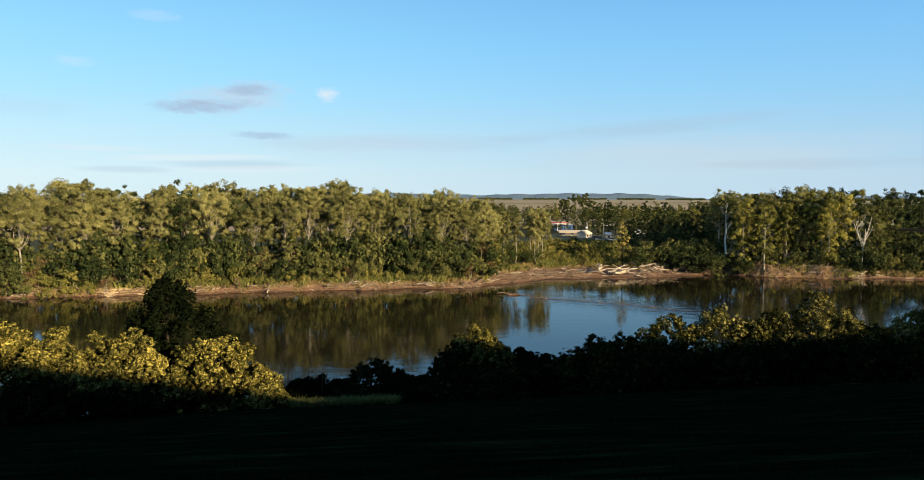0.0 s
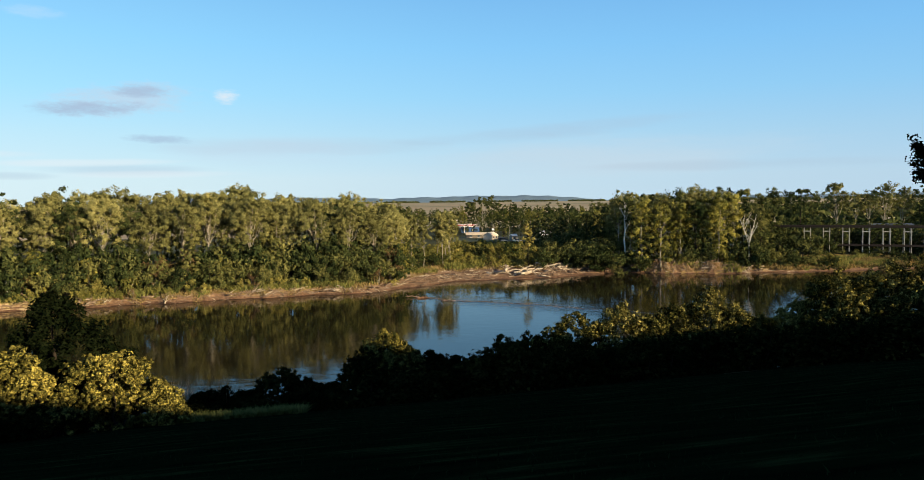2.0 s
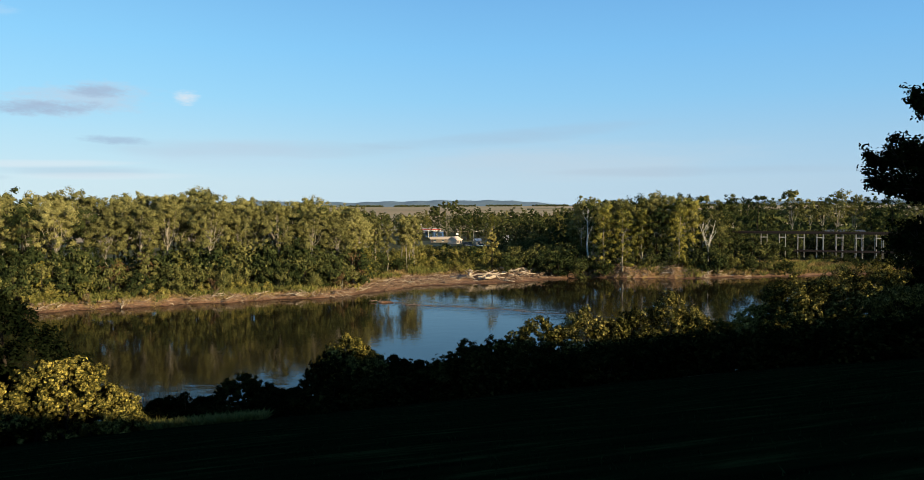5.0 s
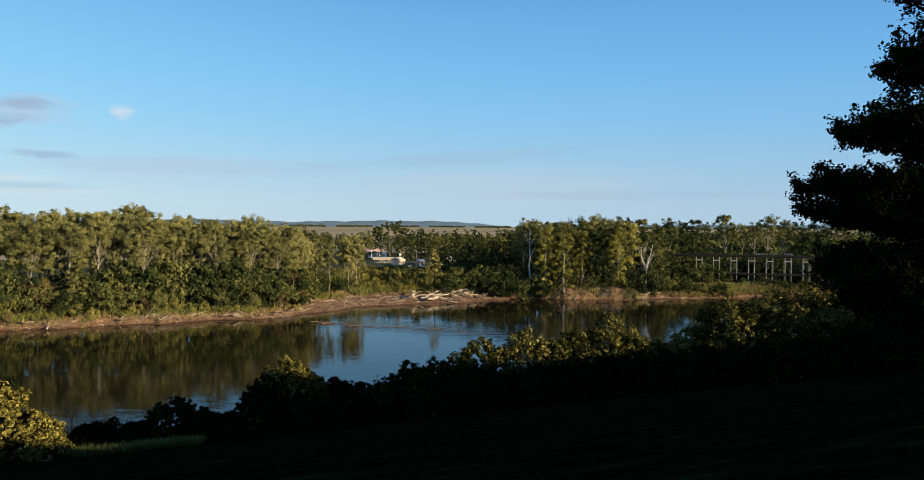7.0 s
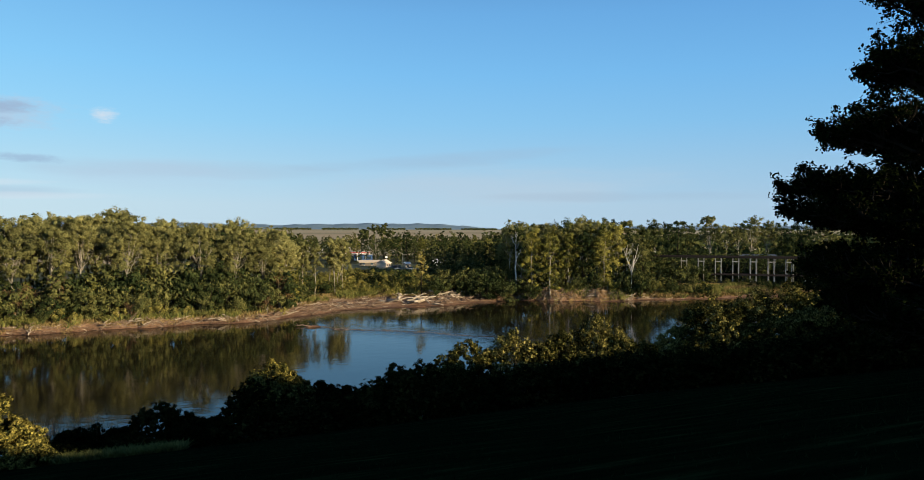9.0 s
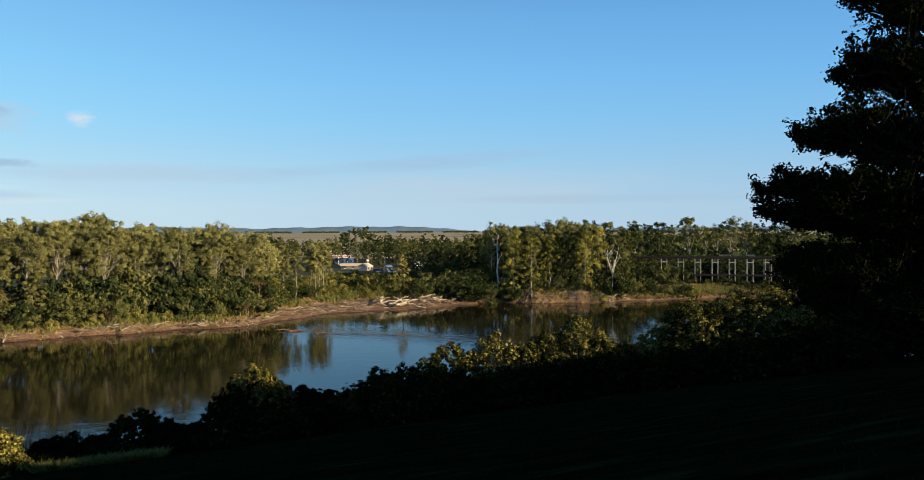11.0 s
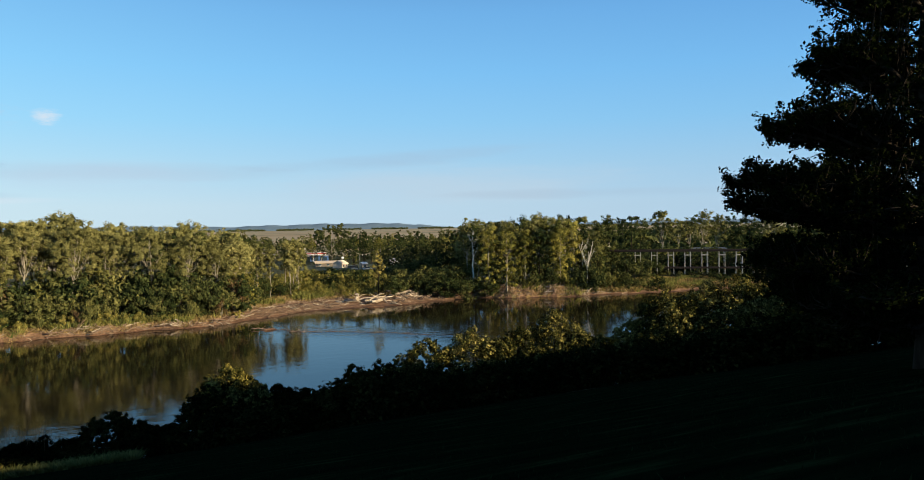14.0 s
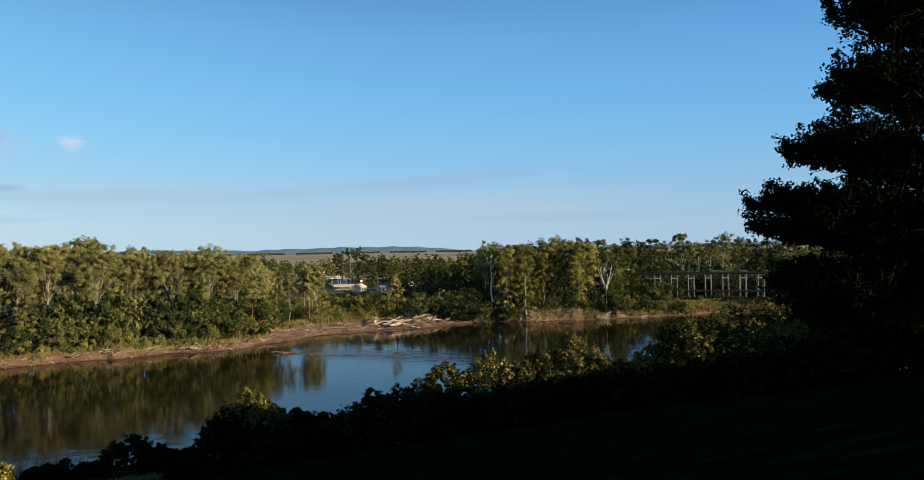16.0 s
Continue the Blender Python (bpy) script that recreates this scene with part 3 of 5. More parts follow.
def make_cottonwood(seed, h, spread, leaf, label, limbs=6, clumps=11, per=70, size=0.36, name="cottonwood_tree", group="", bark=None, fork=0.36, mass=0.100):
    """An old cottonwood: a bare trunk, pale limbs that sweep out and up, and a broad dome of leaf masses with gaps between."""
    rng = np.random.default_rng(seed)
    root = thing(name, 0, 0, 0, label, "tree", group)
    bark = bark or PALEBARK
    r0 = h * 0.0130
    fork = h * (fork - 0.05 + 0.10 * rng.random())
    lean = rng.normal(size=2) * h * 0.025
    part("trunk", smooth(mesh("trunk", *tube(wobble(rng, (0, 0, -0.5), (lean[0], lean[1], h * 0.66), 6, h * 0.008), [r0 * 1.4, r0, r0 * 0.92, r0 * 0.82, r0 * 0.66, r0 * 0.5, r0 * 0.34]), bark)), root)
    lumps, spin = [], rng.random() * 6.28
    rings = [(1, 0.10, 0.895, 1.05), (4, 0.55, 0.86, 1.0), (limbs, 0.95, 0.72, 1.05), (max(3, limbs - 2), 0.95, 0.57, 0.85)]
    for j, (count, out, z, big) in enumerate(rings):
        for k in range(count):
            a = spin + j * 0.9 + 2 * math.pi * (k + 0.5 * rng.random()) / count
            o = spread * out * (0.82 + 0.32 * rng.random())
            centre = np.array([lean[0] + math.cos(a) * o, lean[1] + math.sin(a) * o, h * (z + 0.035 * rng.normal())])
            if j == 0:
                centre[2] = h * 0.90
            lumps.append((centre, h * mass * big * (0.85 + 0.4 * rng.random())))
    for k, (centre, r) in enumerate(lumps[:limbs + 4]):
        z0 = min(fork + (h * 0.62 - fork) * rng.random() * 0.75, centre[2] - h * 0.12)
        start = (lean[0] * z0 / (h * 0.66), lean[1] * z0 / (h * 0.66), z0)
        part("limb", smooth(mesh("limb", *limb_to(rng, start, centre, r0 * (0.42 if k < 5 else 0.34), 1.15, 4, h * 0.05), bark)), root)
    part("crown", mesh("crown", *crown_leaves(rng, lumps, clumps, per, size), leaf), root)
    return root


def make_shrub(name, seed, h, spread, leaf, label, category, clumps=26, per=90, size=0.6, group="", stems=5, bark=None, top_heavy=0.55, clump=0.09, lobed=16):
    """A many-stemmed bush with a ragged dome of leaf clumps."""
    rng = np.random.default_rng(seed)
    root = thing(name, 0, 0, 0, label, category, group)
    centres, radii = [], []
    for k in range(stems):
        a = 2 * math.pi * (k + rng.random()) / stems
        o = spread * (0.25 + 0.55 * rng.random())
        end = (math.cos(a) * o, math.sin(a) * o, h * (0.55 + 0.4 * rng.random()))
        limb = wobble(rng, (math.cos(a) * 0.15, math.sin(a) * 0.15, -0.3), end, 4, h * 0.03)
        part("stem", smooth(mesh("stem", *tube(limb, [h * 0.016, h * 0.014, h * 0.011, h * 0.008, h * 0.003], 5), bark or DARKBARK)), root)
        centres.append(end), radii.append(h * clump * 1.7)
    lobes = []
    for k in range(lobed):
        d = rng.normal(size=3)
        d /= np.linalg.norm(d)
        f = 0.55 + 0.45 * rng.random()
        d[2] = abs(d[2]) if rng.random() < 0.35 else d[2]
        z = h * (0.46 + 0.42 * d[2] * f)
        o = spread * f * (0.75 + 0.35 * math.sin(math.pi * min(1, z / h) * top_heavy + 0.6))
        lobes.append(np.array([d[0] * o, d[1] * o, max(z, h * 0.06)]))
    while len(centres) < clumps:
        centres.append(lobes[len(centres) % lobed] + rng.normal(size=3) * min(h, spread * 2) * 0.075), radii.append(h * (clump + clump * rng.random()))
    part("crown", mesh("crown", *leaves(rng, centres, radii, per, size, squash=0.85, up=0.3, three=True), leaf), root)
    return root


def spot(x, y, s=1.0, tall=1.0, turn=0.0, sink=0.15):
    return Matrix.Translation((x, y, gz(x, y) - sink)) @ Matrix.Rotation(radians(turn), 4, "Z") @ Matrix.Diagonal((s, s, s * tall, 1))


class Kind:
    """Prototypes of one kind of plant; the first use of each takes the prototype itself."""

    def __init__(self, protos):
        self.protos, self.used = protos, set()

    def put(self, i, m):
        i %= len(self.protos)
        ob = self.protos[i]
        if i in self.used:
            x, y, z = ob.scale
            return copy_thing(ob, m @ Matrix.Diagonal((1 / x, 1 / y, 1 / z, 1)))
        self.used.add(i)
        ob.matrix_basis = m
        return ob


WOODS = "woods on the far bank"
cotton = Kind([make_cottonwood(10 + k, 24.0, 3.7 + 0.4 * (k % 3), COTTON, "tall cottonwood with olive-yellow crown and pale forked limbs", 5 + k % 3, 10, 72, 0.38, group=WOODS) for k in range(9)])
back_cotton = Kind([make_cottonwood(30 + k, 24.0, 3.8, COTTON, "tall cottonwood with olive crown deep in the woods", 5, 7, 46, 0.56, group=WOODS) for k in range(5)])
bright = Kind([make_tree("riverbank_tree", 140 + k, 22.0, 2.7, MIDLEAF, PALEBARK,
                         "tall olive-green broadleaf tree in the riverside woods", "tree", 0.12, 12, 8, 56, 0.42, 4, WOODS) for k in range(5)])
green = Kind([make_tree("riverbank_tree", 40 + k, 22.0, 3.0, DARKLEAF, DARKBARK,
                        "tall dark-green broadleaf tree in the riverside woods", "tree", 0.10, 12, 8, 56, 0.42, 4, WOODS) for k in range(6)])
back_green = Kind([make_tree("riverbank_tree", 50 + k, 22.0, 3.9, DARKLEAF, DARKBARK,
                             "dark-green broadleaf tree deep in the woods", "tree", 0.12, 10, 7, 46, 0.56, 3, WOODS, mass=0.125) for k in range(6)])
under = Kind([make_tree("understorey_tree", 170 + k, 11.0, 2.5, DARKLEAF, DARKBARK,
                        "dense dark-green young tree under the tall woods", "tree", 0.10, 9, 7, 44, 0.40, 3, WOODS, mass=0.135) for k in range(6)])
willow = Kind([make_tree("young_willow", 60 + k, 18.0, 1.9, COTTON, PALEBARK,
                         "slender young willow with bare pale stem and olive top", "tree", 0.44, 10, 9, 46, 0.38, 4, WOODS, 0.0085, 0.090) for k in range(5)])
shrub = Kind([make_shrub("bank_shrub", 80 + k, 8.0, 3.4, DARKLEAF, "dense dark-green shrub at the foot of the woods", "shrub", 28, 36, 0.62, "shrubs along the far bank", 2) for k in range(6)])
lightshrub = Kind([make_shrub("willow_shrub", 100 + k, 5.0, 2.5, WILLOW, "yellow-green willow shrub on the river bank", "shrub", 28, 44, 0.42, "shrubs along the far bank", 2, PALEBARK) for k in range(5)])
russet = Kind([make_shrub("russet_shrub", 120 + k, 7.0, 2.4, RUSSET, "half-dead shrub with russet-brown leaves", "shrub", 26, 40, 0.40, "shrubs along the far bank", 5, PALEBARK) for k in range(2)])

# height of the tree line in degrees over the eye's level, along the far bank
TOP_AZ = [-60, -37, -33, -30, -27.7, -25.8, -23, -20, -16.3, -13.7, -9.8, -6.8, -3, 0, 2.2, 5.9]
TOP_EL = [0.5, 0.5, 0.5, 1.15, 1.0, 0.6, 0.9, 1.1, 0.7, 0.95, 1.2, 0.65, 0.45, 0.3, -0.05, -0.5]
TOPR_AZ = [19, 20.4, 22.7, 25.4, 27.7, 28.9, 30.2, 31, 33, 35.3, 36.4, 38, 60]
TOPR_EL = [-0.1, 0.6, 0.4, 0.85, 0.5, 1.0, 0.0, 0.75, 0.9, 1.2, 0.6, 0.9, 0.9]


def height_for(az, d, base, azs, els):
    return EYE + d * math.tan(radians(float(np.interp(az, azs, els)))) - base


def plant_woods():
    rng = np.random.default_rng(5)
    # up-river woods: close rows behind the bank
    for row, (back, step, share) in enumerate([(12, 2.2, 0.96), (18, 1.9, 0.98), (27, 1.6, 1.0), (40, 1.5, 1.0)]):
        az = -39.0 + row * 0.7
        while az < (0.6 if row < 2 else 1.2):
            az += step * (0.7 + 0.6 * rng.random())
            a = az + rng.normal() * 0.2
            d0 = float(np.interp(a, [-38, -20, -4, 1, 6], [200, 188, 190, 195, 212]))
            d = d0 + back + rng.normal() * 2.0 + (6 if a > 1 else 0)
            x, y = polar(a, d)
            h = (height_for(a, d, gz(x, y), TOP_AZ, TOP_EL) + (0.4 if row < 2 else 0.5)) * share * (0.84 + 0.16 * rng.random() if row < 2 else 0.985 + 0.05 * rng.random())
            dark = rng.random() < (0.12 if row < 2 else 0.16)
            m = spot(x, y, h / (22.0 if dark else 24.0), 1.0, rng.random() * 360)
            ((green if dark else cotton) if row < 2 else (back_green if dark else back_cotton)).put(int(rng.integers(20)), m)
    # understorey along the up-river bank
    for back, step, lo, hi in [(3.2, 0.95, 0.38, 0.7), (6.0, 1.0, 0.7, 1.1), (9.5, 1.0, 1.0, 1.5)]:
        az = -37.0
        while az < 1.5:
            az += step * (0.6 + 0.8 * rng.random())
            d = float(np.interp(az, [-38, -20, -4, 1, 6], [200, 188, 190, 194, 208])) + back + rng.normal() * 1.0
            x, y = polar(az, d)
            s = lo + (hi - lo) * rng.random()
            u = rng.random()
            if u < 0.11:
                russet.put(int(rng.integers(2)), spot(x, y, s, 1.1, rng.random() * 360))
            elif u < (0.78 if back < 4 else 0.28 if back < 7 and az < -12 else 0.12):
                lightshrub.put(int(rng.integers(4)), spot(x, y, s * (1.05 if back < 4 else 1.3), 1.0, rng.random() * 360))
            else:
                shrub.put(int(rng.integers(5)), spot(x, y, s, 1.15, rng.random() * 360))
    for back, step, lo, hi in [(7.5, 1.3, 6.0, 11.0), (10.5, 1.3, 8.0, 12.5), (15.5, 1.5, 9.0, 13.0)]:
        az = -38.5
        while az < 2.0:
            az += step * (0.6 + 0.8 * rng.random())
            d = float(np.interp(az, [-38, -20, -4, 1, 6], [200, 188, 190, 195, 212])) + back + rng.normal() * 1.2
            x, y = polar(az, d)
            h = lo + (hi - lo) * rng.random()
            if rng.random() < 0.13:
                bright.put(int(rng.integers(20)), spot(x, y, h / 22.0 * 1.2, 0.85, rng.random() * 360))
            else:
                under.put(int(rng.integers(20)), spot(x, y, h / 11.0, 1.0, rng.random() * 360))
    # slim willows where the woods thin out
    for a, d, h in [(-1.2, 214, 20), (0.2, 219, 19), (1.3, 222, 19.5), (2.2, 226, 19), (3.2, 232, 17.5), (5.5, 242, 18.5), (6.2, 244, 18), (-0.6, 226, 20), (0.8, 230, 19.5), (5.9, 256, 18.5), (1.6, 217, 18), (2.5, 222, 18), (3.4, 227, 17.5), (4.3, 231, 17), (5.9, 237, 18), (6.5, 240, 18.5), (6.4, 251, 18.5)]:
        x, y = polar(a, d)
        willow.put(int(rng.integers(5)), spot(x, y, h / 18.0, 1.0, rng.random() * 360))
    # shrubs in front of the yard
    for back, lo, hi in [(3, 0.4, 0.65), (8, 0.6, 0.95), (15, 0.7, 1.05), (30, 0.6, 0.9), (50, 0.4, 0.7), (75, 0.3, 0.55)]:
        az = 1.6
        while az < 19.5:
            az += 0.62 * (0.6 + 0.8 * rng.random())
            x, y = polar(az, 235 + back + rng.normal() * 1.5 - (8 if az < 4 else 0))
            s = lo + (hi - lo) * rng.random() + (0.28 if 5.5 < az < 13.5 and back >= 15 else 0.0)
            if az < 17 and rng.random() < (0.8 if az < 13.5 else 0.5):
                lightshrub.put(int(rng.integers(4)), spot(x, y, s * 1.15, 0.95, rng.random() * 360))
            else:
                shrub.put(int(rng.integers(5)), spot(x, y, s * 0.8 + (0.35 if az > 13.5 else 0), 1.0, rng.random() * 360))
    # taller trees round and behind the yard
    for az, d, top, kind in [(7.4, 560, -0.25, 1), (10.4, 540, -0.1, 1), (11.6, 500, -0.1, 1), (12.7, 520, -0.2, 1), (13.6, 430, -0.3, 0), (14.4, 470, -0.15, 1), (15.3, 420, -0.2, 1),
                             (16.1, 460, -0.1, 0), (17.0, 400, -0.2, 0), (17.9, 440, -0.1, 1), (18.8, 390, -0.05, 1), (19.5, 420, 0.0, 1), (13.4, 330, -1.4, 1), (14.6, 300, -1.3, 1), (15.6, 290, -0.9, 1), (16.6, 310, -1.0, 1),
                             (17.4, 280, -0.8, 1), (18.3, 268, -0.6, 1), (19.2, 262, -0.5, 1), (14.0, 272, -2.4, 1), (15.0, 265, -2.5, 1), (16.0, 262, -2.0, 1), (17.0, 260, -2.2, 1), (18.0, 256, -1.8, 1), (6.6, 420, -0.7, 0),
                             (5.4, 470, -0.5, 1), (4.3, 500, -0.5, 1), (3.2, 480, -0.4, 1), (2.1, 500, -0.3, 1), (9.6, 600, -0.3, 1), (12.2, 620, -0.2, 0), (15.8, 600, -0.1, 1), (18.4, 600, -0.05, 1), (11.0, 650, -0.25, 1)]:
        x, y = polar(az, d)
        h = EYE + d * math.tan(radians(top)) - gz(x, y)
        (back_green if kind == 1 or d > 380 else bright).put(int(rng.integers(5)), spot(x, y, h / (22.0 if kind else 24.0), 1.0, rng.random() * 360))
    for a0, a1, d, top, step in [(5.6, 12.6, 440, -1.45, 0.6), (2.6, 20.0, 515, -0.50, 0.55), (2.6, 20.0, 600, -0.32, 0.6), (15.4, 19.8, 350, -0.8, 0.9), (12.9, 19.9, 345, -0.15, 0.85), (10.8, 13.2, 430, -0.2, 0.7), (13.2, 19.8, 300, -1.0, 1.1), (12.8, 20.0, 268, -2.1, 0.8)] :
        az = a0
        while az < a1:
            x, y = polar(az, d * (1 + 0.03 * rng.normal()))
            h = (EYE + d * math.tan(radians(top)) - gz(x, y)) * (0.8 + 0.25 * rng.random())
            (bright if rng.random() < 0.12 else back_green).put(int(rng.integers(20)), spot(x, y, h / 22.5, 1.0, rng.random() * 360))
            az += step * (0.7 + 0.6 * rng.random())
    # down-river woods
    for row, (back, step, share) in enumerate([(7, 1.25, 0.84), (13, 1.15, 0.97), (24, 1.4, 1.0), (40, 1.8, 1.0)]):
        az = 19.6 + row * 0.3
        while az < 31.0:
            d = float(np.interp(az, [19, 22, 27, 31], [241, 236, 240, 250])) + back + rng.normal() * 2.0
            x, y = polar(az, d)
            h = height_for(az, d, gz(x, y), TOPR_AZ, TOPR_EL) * share * (0.98 + 0.08 * rng.random())
            if row == 0 and abs(az - 20.4) < 1.2 or row < 2 and abs(az - 29.45) < 0.75:
                az += 0.5
                continue
            if row < 2 and rng.random() < (0.8 if 23.8 < az < 25.4 or 26.6 < az < 28.7 else 0.42):
                bright.put(int(rng.integers(20)), spot(x, y, h / 22.0, 1.0, rng.random() * 360))
            elif rng.random() < 0.25:
                (cotton if row < 2 else back_cotton).put(int(rng.integers(20)), spot(x, y, h / 24.0, 1.0, rng.random() * 360))
            else:
                (green if row < 2 else back_green).put(int(rng.integers(20)), spot(x, y, h / 22.0, 1.0, rng.random() * 360))
            az += step * (0.75 + 0.5 * rng.random())
    for az, d, top in [(23.6, 249, 0.5), (25.3, 256, 0.95), (27.7, 258, 0.7), (21.9, 250, 0.3)]:
        x, y = polar(az, d)
        cotton.put(int(rng.integers(20)), spot(x, y, (EYE + d * math.tan(radians(top)) - gz(x, y)) / 24.0, 1.0, rng.random() * 360))
    for back, lo, hi in [(2.4, 0.35, 0.6), (5.0, 0.6, 1.0)]:
        az = 18.6
        while az < 34.5:
            az += 0.75 * (0.6 + 0.8 * rng.random())
            d = float(np.interp(az, [18, 22, 27, 31, 35], [242, 238, 242, 252, 262])) + back + rng.normal()
            x, y = polar(az, d)
            if back < 4 and 21.9 < az < 27.6:
                continue
            s = (lo + (hi - lo) * rng.random()) * (0.35 if abs(az - 20.4) < 1.0 else 0.75 if 21.9 < az < 27.6 else 1)
            if rng.random() < 0.35:
                lightshrub.put(int(rng.integers(4)), spot(x, y, s * 1.2, 1.0, rng.random() * 360))
            else:
                shrub.put(int(rng.integers(5)), spot(x, y, s, 1.1, rng.random() * 360))
    for back, step, lo, hi in [(6.0, 1.0, 6.0, 10.0), (10.0, 1.1, 9.0, 13.0)]:
        az = 19.2
        while az < 31.5:
            az += step * (0.6 + 0.8 * rng.random())
            d = float(np.interp(az, [18, 22, 27, 31, 35], [242, 238, 242, 252, 262])) + back + rng.normal()
            x, y = polar(az, d)
            h = (lo + (hi - lo) * rng.random()) * (0.3 if abs(az - 20.4) < 0.9 else 1)
            if rng.random() < (0.55 if 26.4 < az < 29 else 0.12):
                bright.put(int(rng.integers(20)), spot(x, y, h / 22.0, 1.0, rng.random() * 360))
            else:
                under.put(int(rng.integers(20)), spot(x, y, h / 11.0, 1.0, rng.random() * 360))
    # dark growth behind and beside the trestle
    for az0, az1, d, h in [(31.0, 48.0, 306, 9.5), (30.5, 48.0, 322, 10.5), (30.5, 35.0, 284, 8.0), (33.8, 48, 288, 3.6), (31.0, 48.0, 340, 11.0)]:
        az = az0
        while az < az1:
            x, y = polar(az, d + rng.normal() * 2)
            shrub.put(int(rng.integers(5)), spot(x, y, h / 8.0 * (0.8 + 0.4 * rng.random()), 1.0, rng.random() * 360))
            az += 0.7 * (0.6 + 0.8 * rng.random())
    # beyond the trestle, and on behind the oak
    for az, d, top, kind in [(31.0, 360, 0.75, 1), (32.2, 372, 0.6, 1), (32.9, 350, 0.9, 1), (33.6, 385, 0.5, 1), (35.3, 360, 1.2, 0), (36.4, 420, 0.3, 0), (37.3, 365, 0.7, 0), (38.2, 350, 0.9, 0), (39.0, 372, 0.75, 0), (40.2, 390, 0.7, 1),
                             (41.5, 370, 0.8, 1), (43.0, 390, 0.6, 0), (44.8, 370, 0.8, 1), (46.5, 360, 0.6, 0), (48.5, 380, 0.8, 1), (50.5, 360, 0.7, 1), (52.5, 370, 0.8, 0), (55.0, 360, 0.8, 1), (30.2, 300, -0.8, 1), (31.5, 300, -1.6, 1), (32.6, 296, -2.2, 0)]:
        x, y = polar(az, d)
        h = EYE + d * math.tan(radians(top)) - gz(x, y)
        (back_green if kind else back_cotton).put(int(rng.integers(5)), spot(x, y, h / (22.0 if kind else 24.0), 1.0, rng.random() * 360))


plant_woods()
lone = make_tree("young_cottonwood", 71, 15.5, 1.9, YOUNGLEAF, DARKBARK, "young yellow-leaved tree standing alone on the bank", "tree", 0.40, 10, 7, 50, 0.36, 5, mass=0.075)
lone.matrix_basis = spot(*polar(12.75, 236), 1.0)
pale = make_tree("sycamore_tree", 72, 24.5, 2.6, DARKLEAF, DEADBARK, "tall tree with a bare white trunk and small thin crown", "tree", 0.58, 8, 5, 34, 0.42, 6, thick=0.0145, mass=0.07)
pale.matrix_basis = spot(*polar(20.4, 245.0), 1.0)


yard_tree = make_cottonwood(74, 27.0, 11.5, DARKLEAF, "wide spreading tree with pale bare lower limbs in the yard", 8, 9, 70, 0.7, "yard_tree", fork=0.22, mass=0.110)
yard_tree.matrix_basis = spot(*polar(9.1, 492), (EYE + 492 * math.tan(radians(0.45)) - gz(*polar(9.1, 492))) / 27.0)


def make_snag(seed, h, label):
    """A dead tree: bare white forked limbs."""
    rng = np.random.default_rng(seed)
    root = thing("dead_tree", 0, 0, 0, label, "tree")
    part("trunk", smooth(mesh("trunk", *tube(wobble(rng, (0, 0, -0.4), (0, 0, h * 0.45), 4, 0.12), [0.24, 0.22, 0.2, 0.19, 0.17]), DEADBARK)), root)
    for k in range(5):
        a = 2 * math.pi * (k + 0.5 * rng.random()) / 5
        end = (math.cos(a) * h * 0.16, math.sin(a) * h * 0.16, h * (0.8 + 0.2 * rng.random()))
        limb = wobble(rng, (0, 0, h * 0.44), end, 4, 0.35)
        pieces = [tube(limb, [0.14, 0.12, 0.10, 0.07, 0.04], 6)]
        for m in range(3):
            p = np.array(limb[1 + m])
            pieces.append(tube(wobble(rng, p, p + rng.normal(size=3) * 0.9 + np.array([0, 0, 1.6]), 2, 0.1), [0.07, 0.05, 0.02], 5))
        part("limb", smooth(mesh("limb", *joined(pieces), DEADBARK)), root)
    return root


for a, h in ((19.4, 4.6), (21.3, 5.2), (21.9, 5.4)):
    shrub.put(int(a * 10), spot(*polar(a, 241.0), h / 8.0, 1.1, a * 90))
for a, d, h in ((0.2, 211, 7.5), (0.9, 213, 8.5), (1.6, 216, 9.0), (2.3, 219, 8.5), (3.0, 223, 6.5), (4.0, 228, 5.5), (5.0, 234, 5.0), (6.0, 238, 5.5)):
    shrub.put(int(a * 10), spot(*polar(a, d), h / 8.0, 1.0, a * 90))
for a, h in ((28.9, 7.0), (29.3, 8.5), (29.7, 9.0), (30.1, 7.5)):
    shrub.put(int(a * 10), spot(*polar(a, 250.0), h / 8.0, 1.1, a * 90))
make_snag(4, 19.0, "dead tree with bare white forked limbs").matrix_basis = spot(*polar(29.45, 249.0), 0.97)
make_snag(6, 9.0, "broken dead trunk at the edge of the woods").matrix_basis = spot(*polar(-25.3, 198), 0.8)


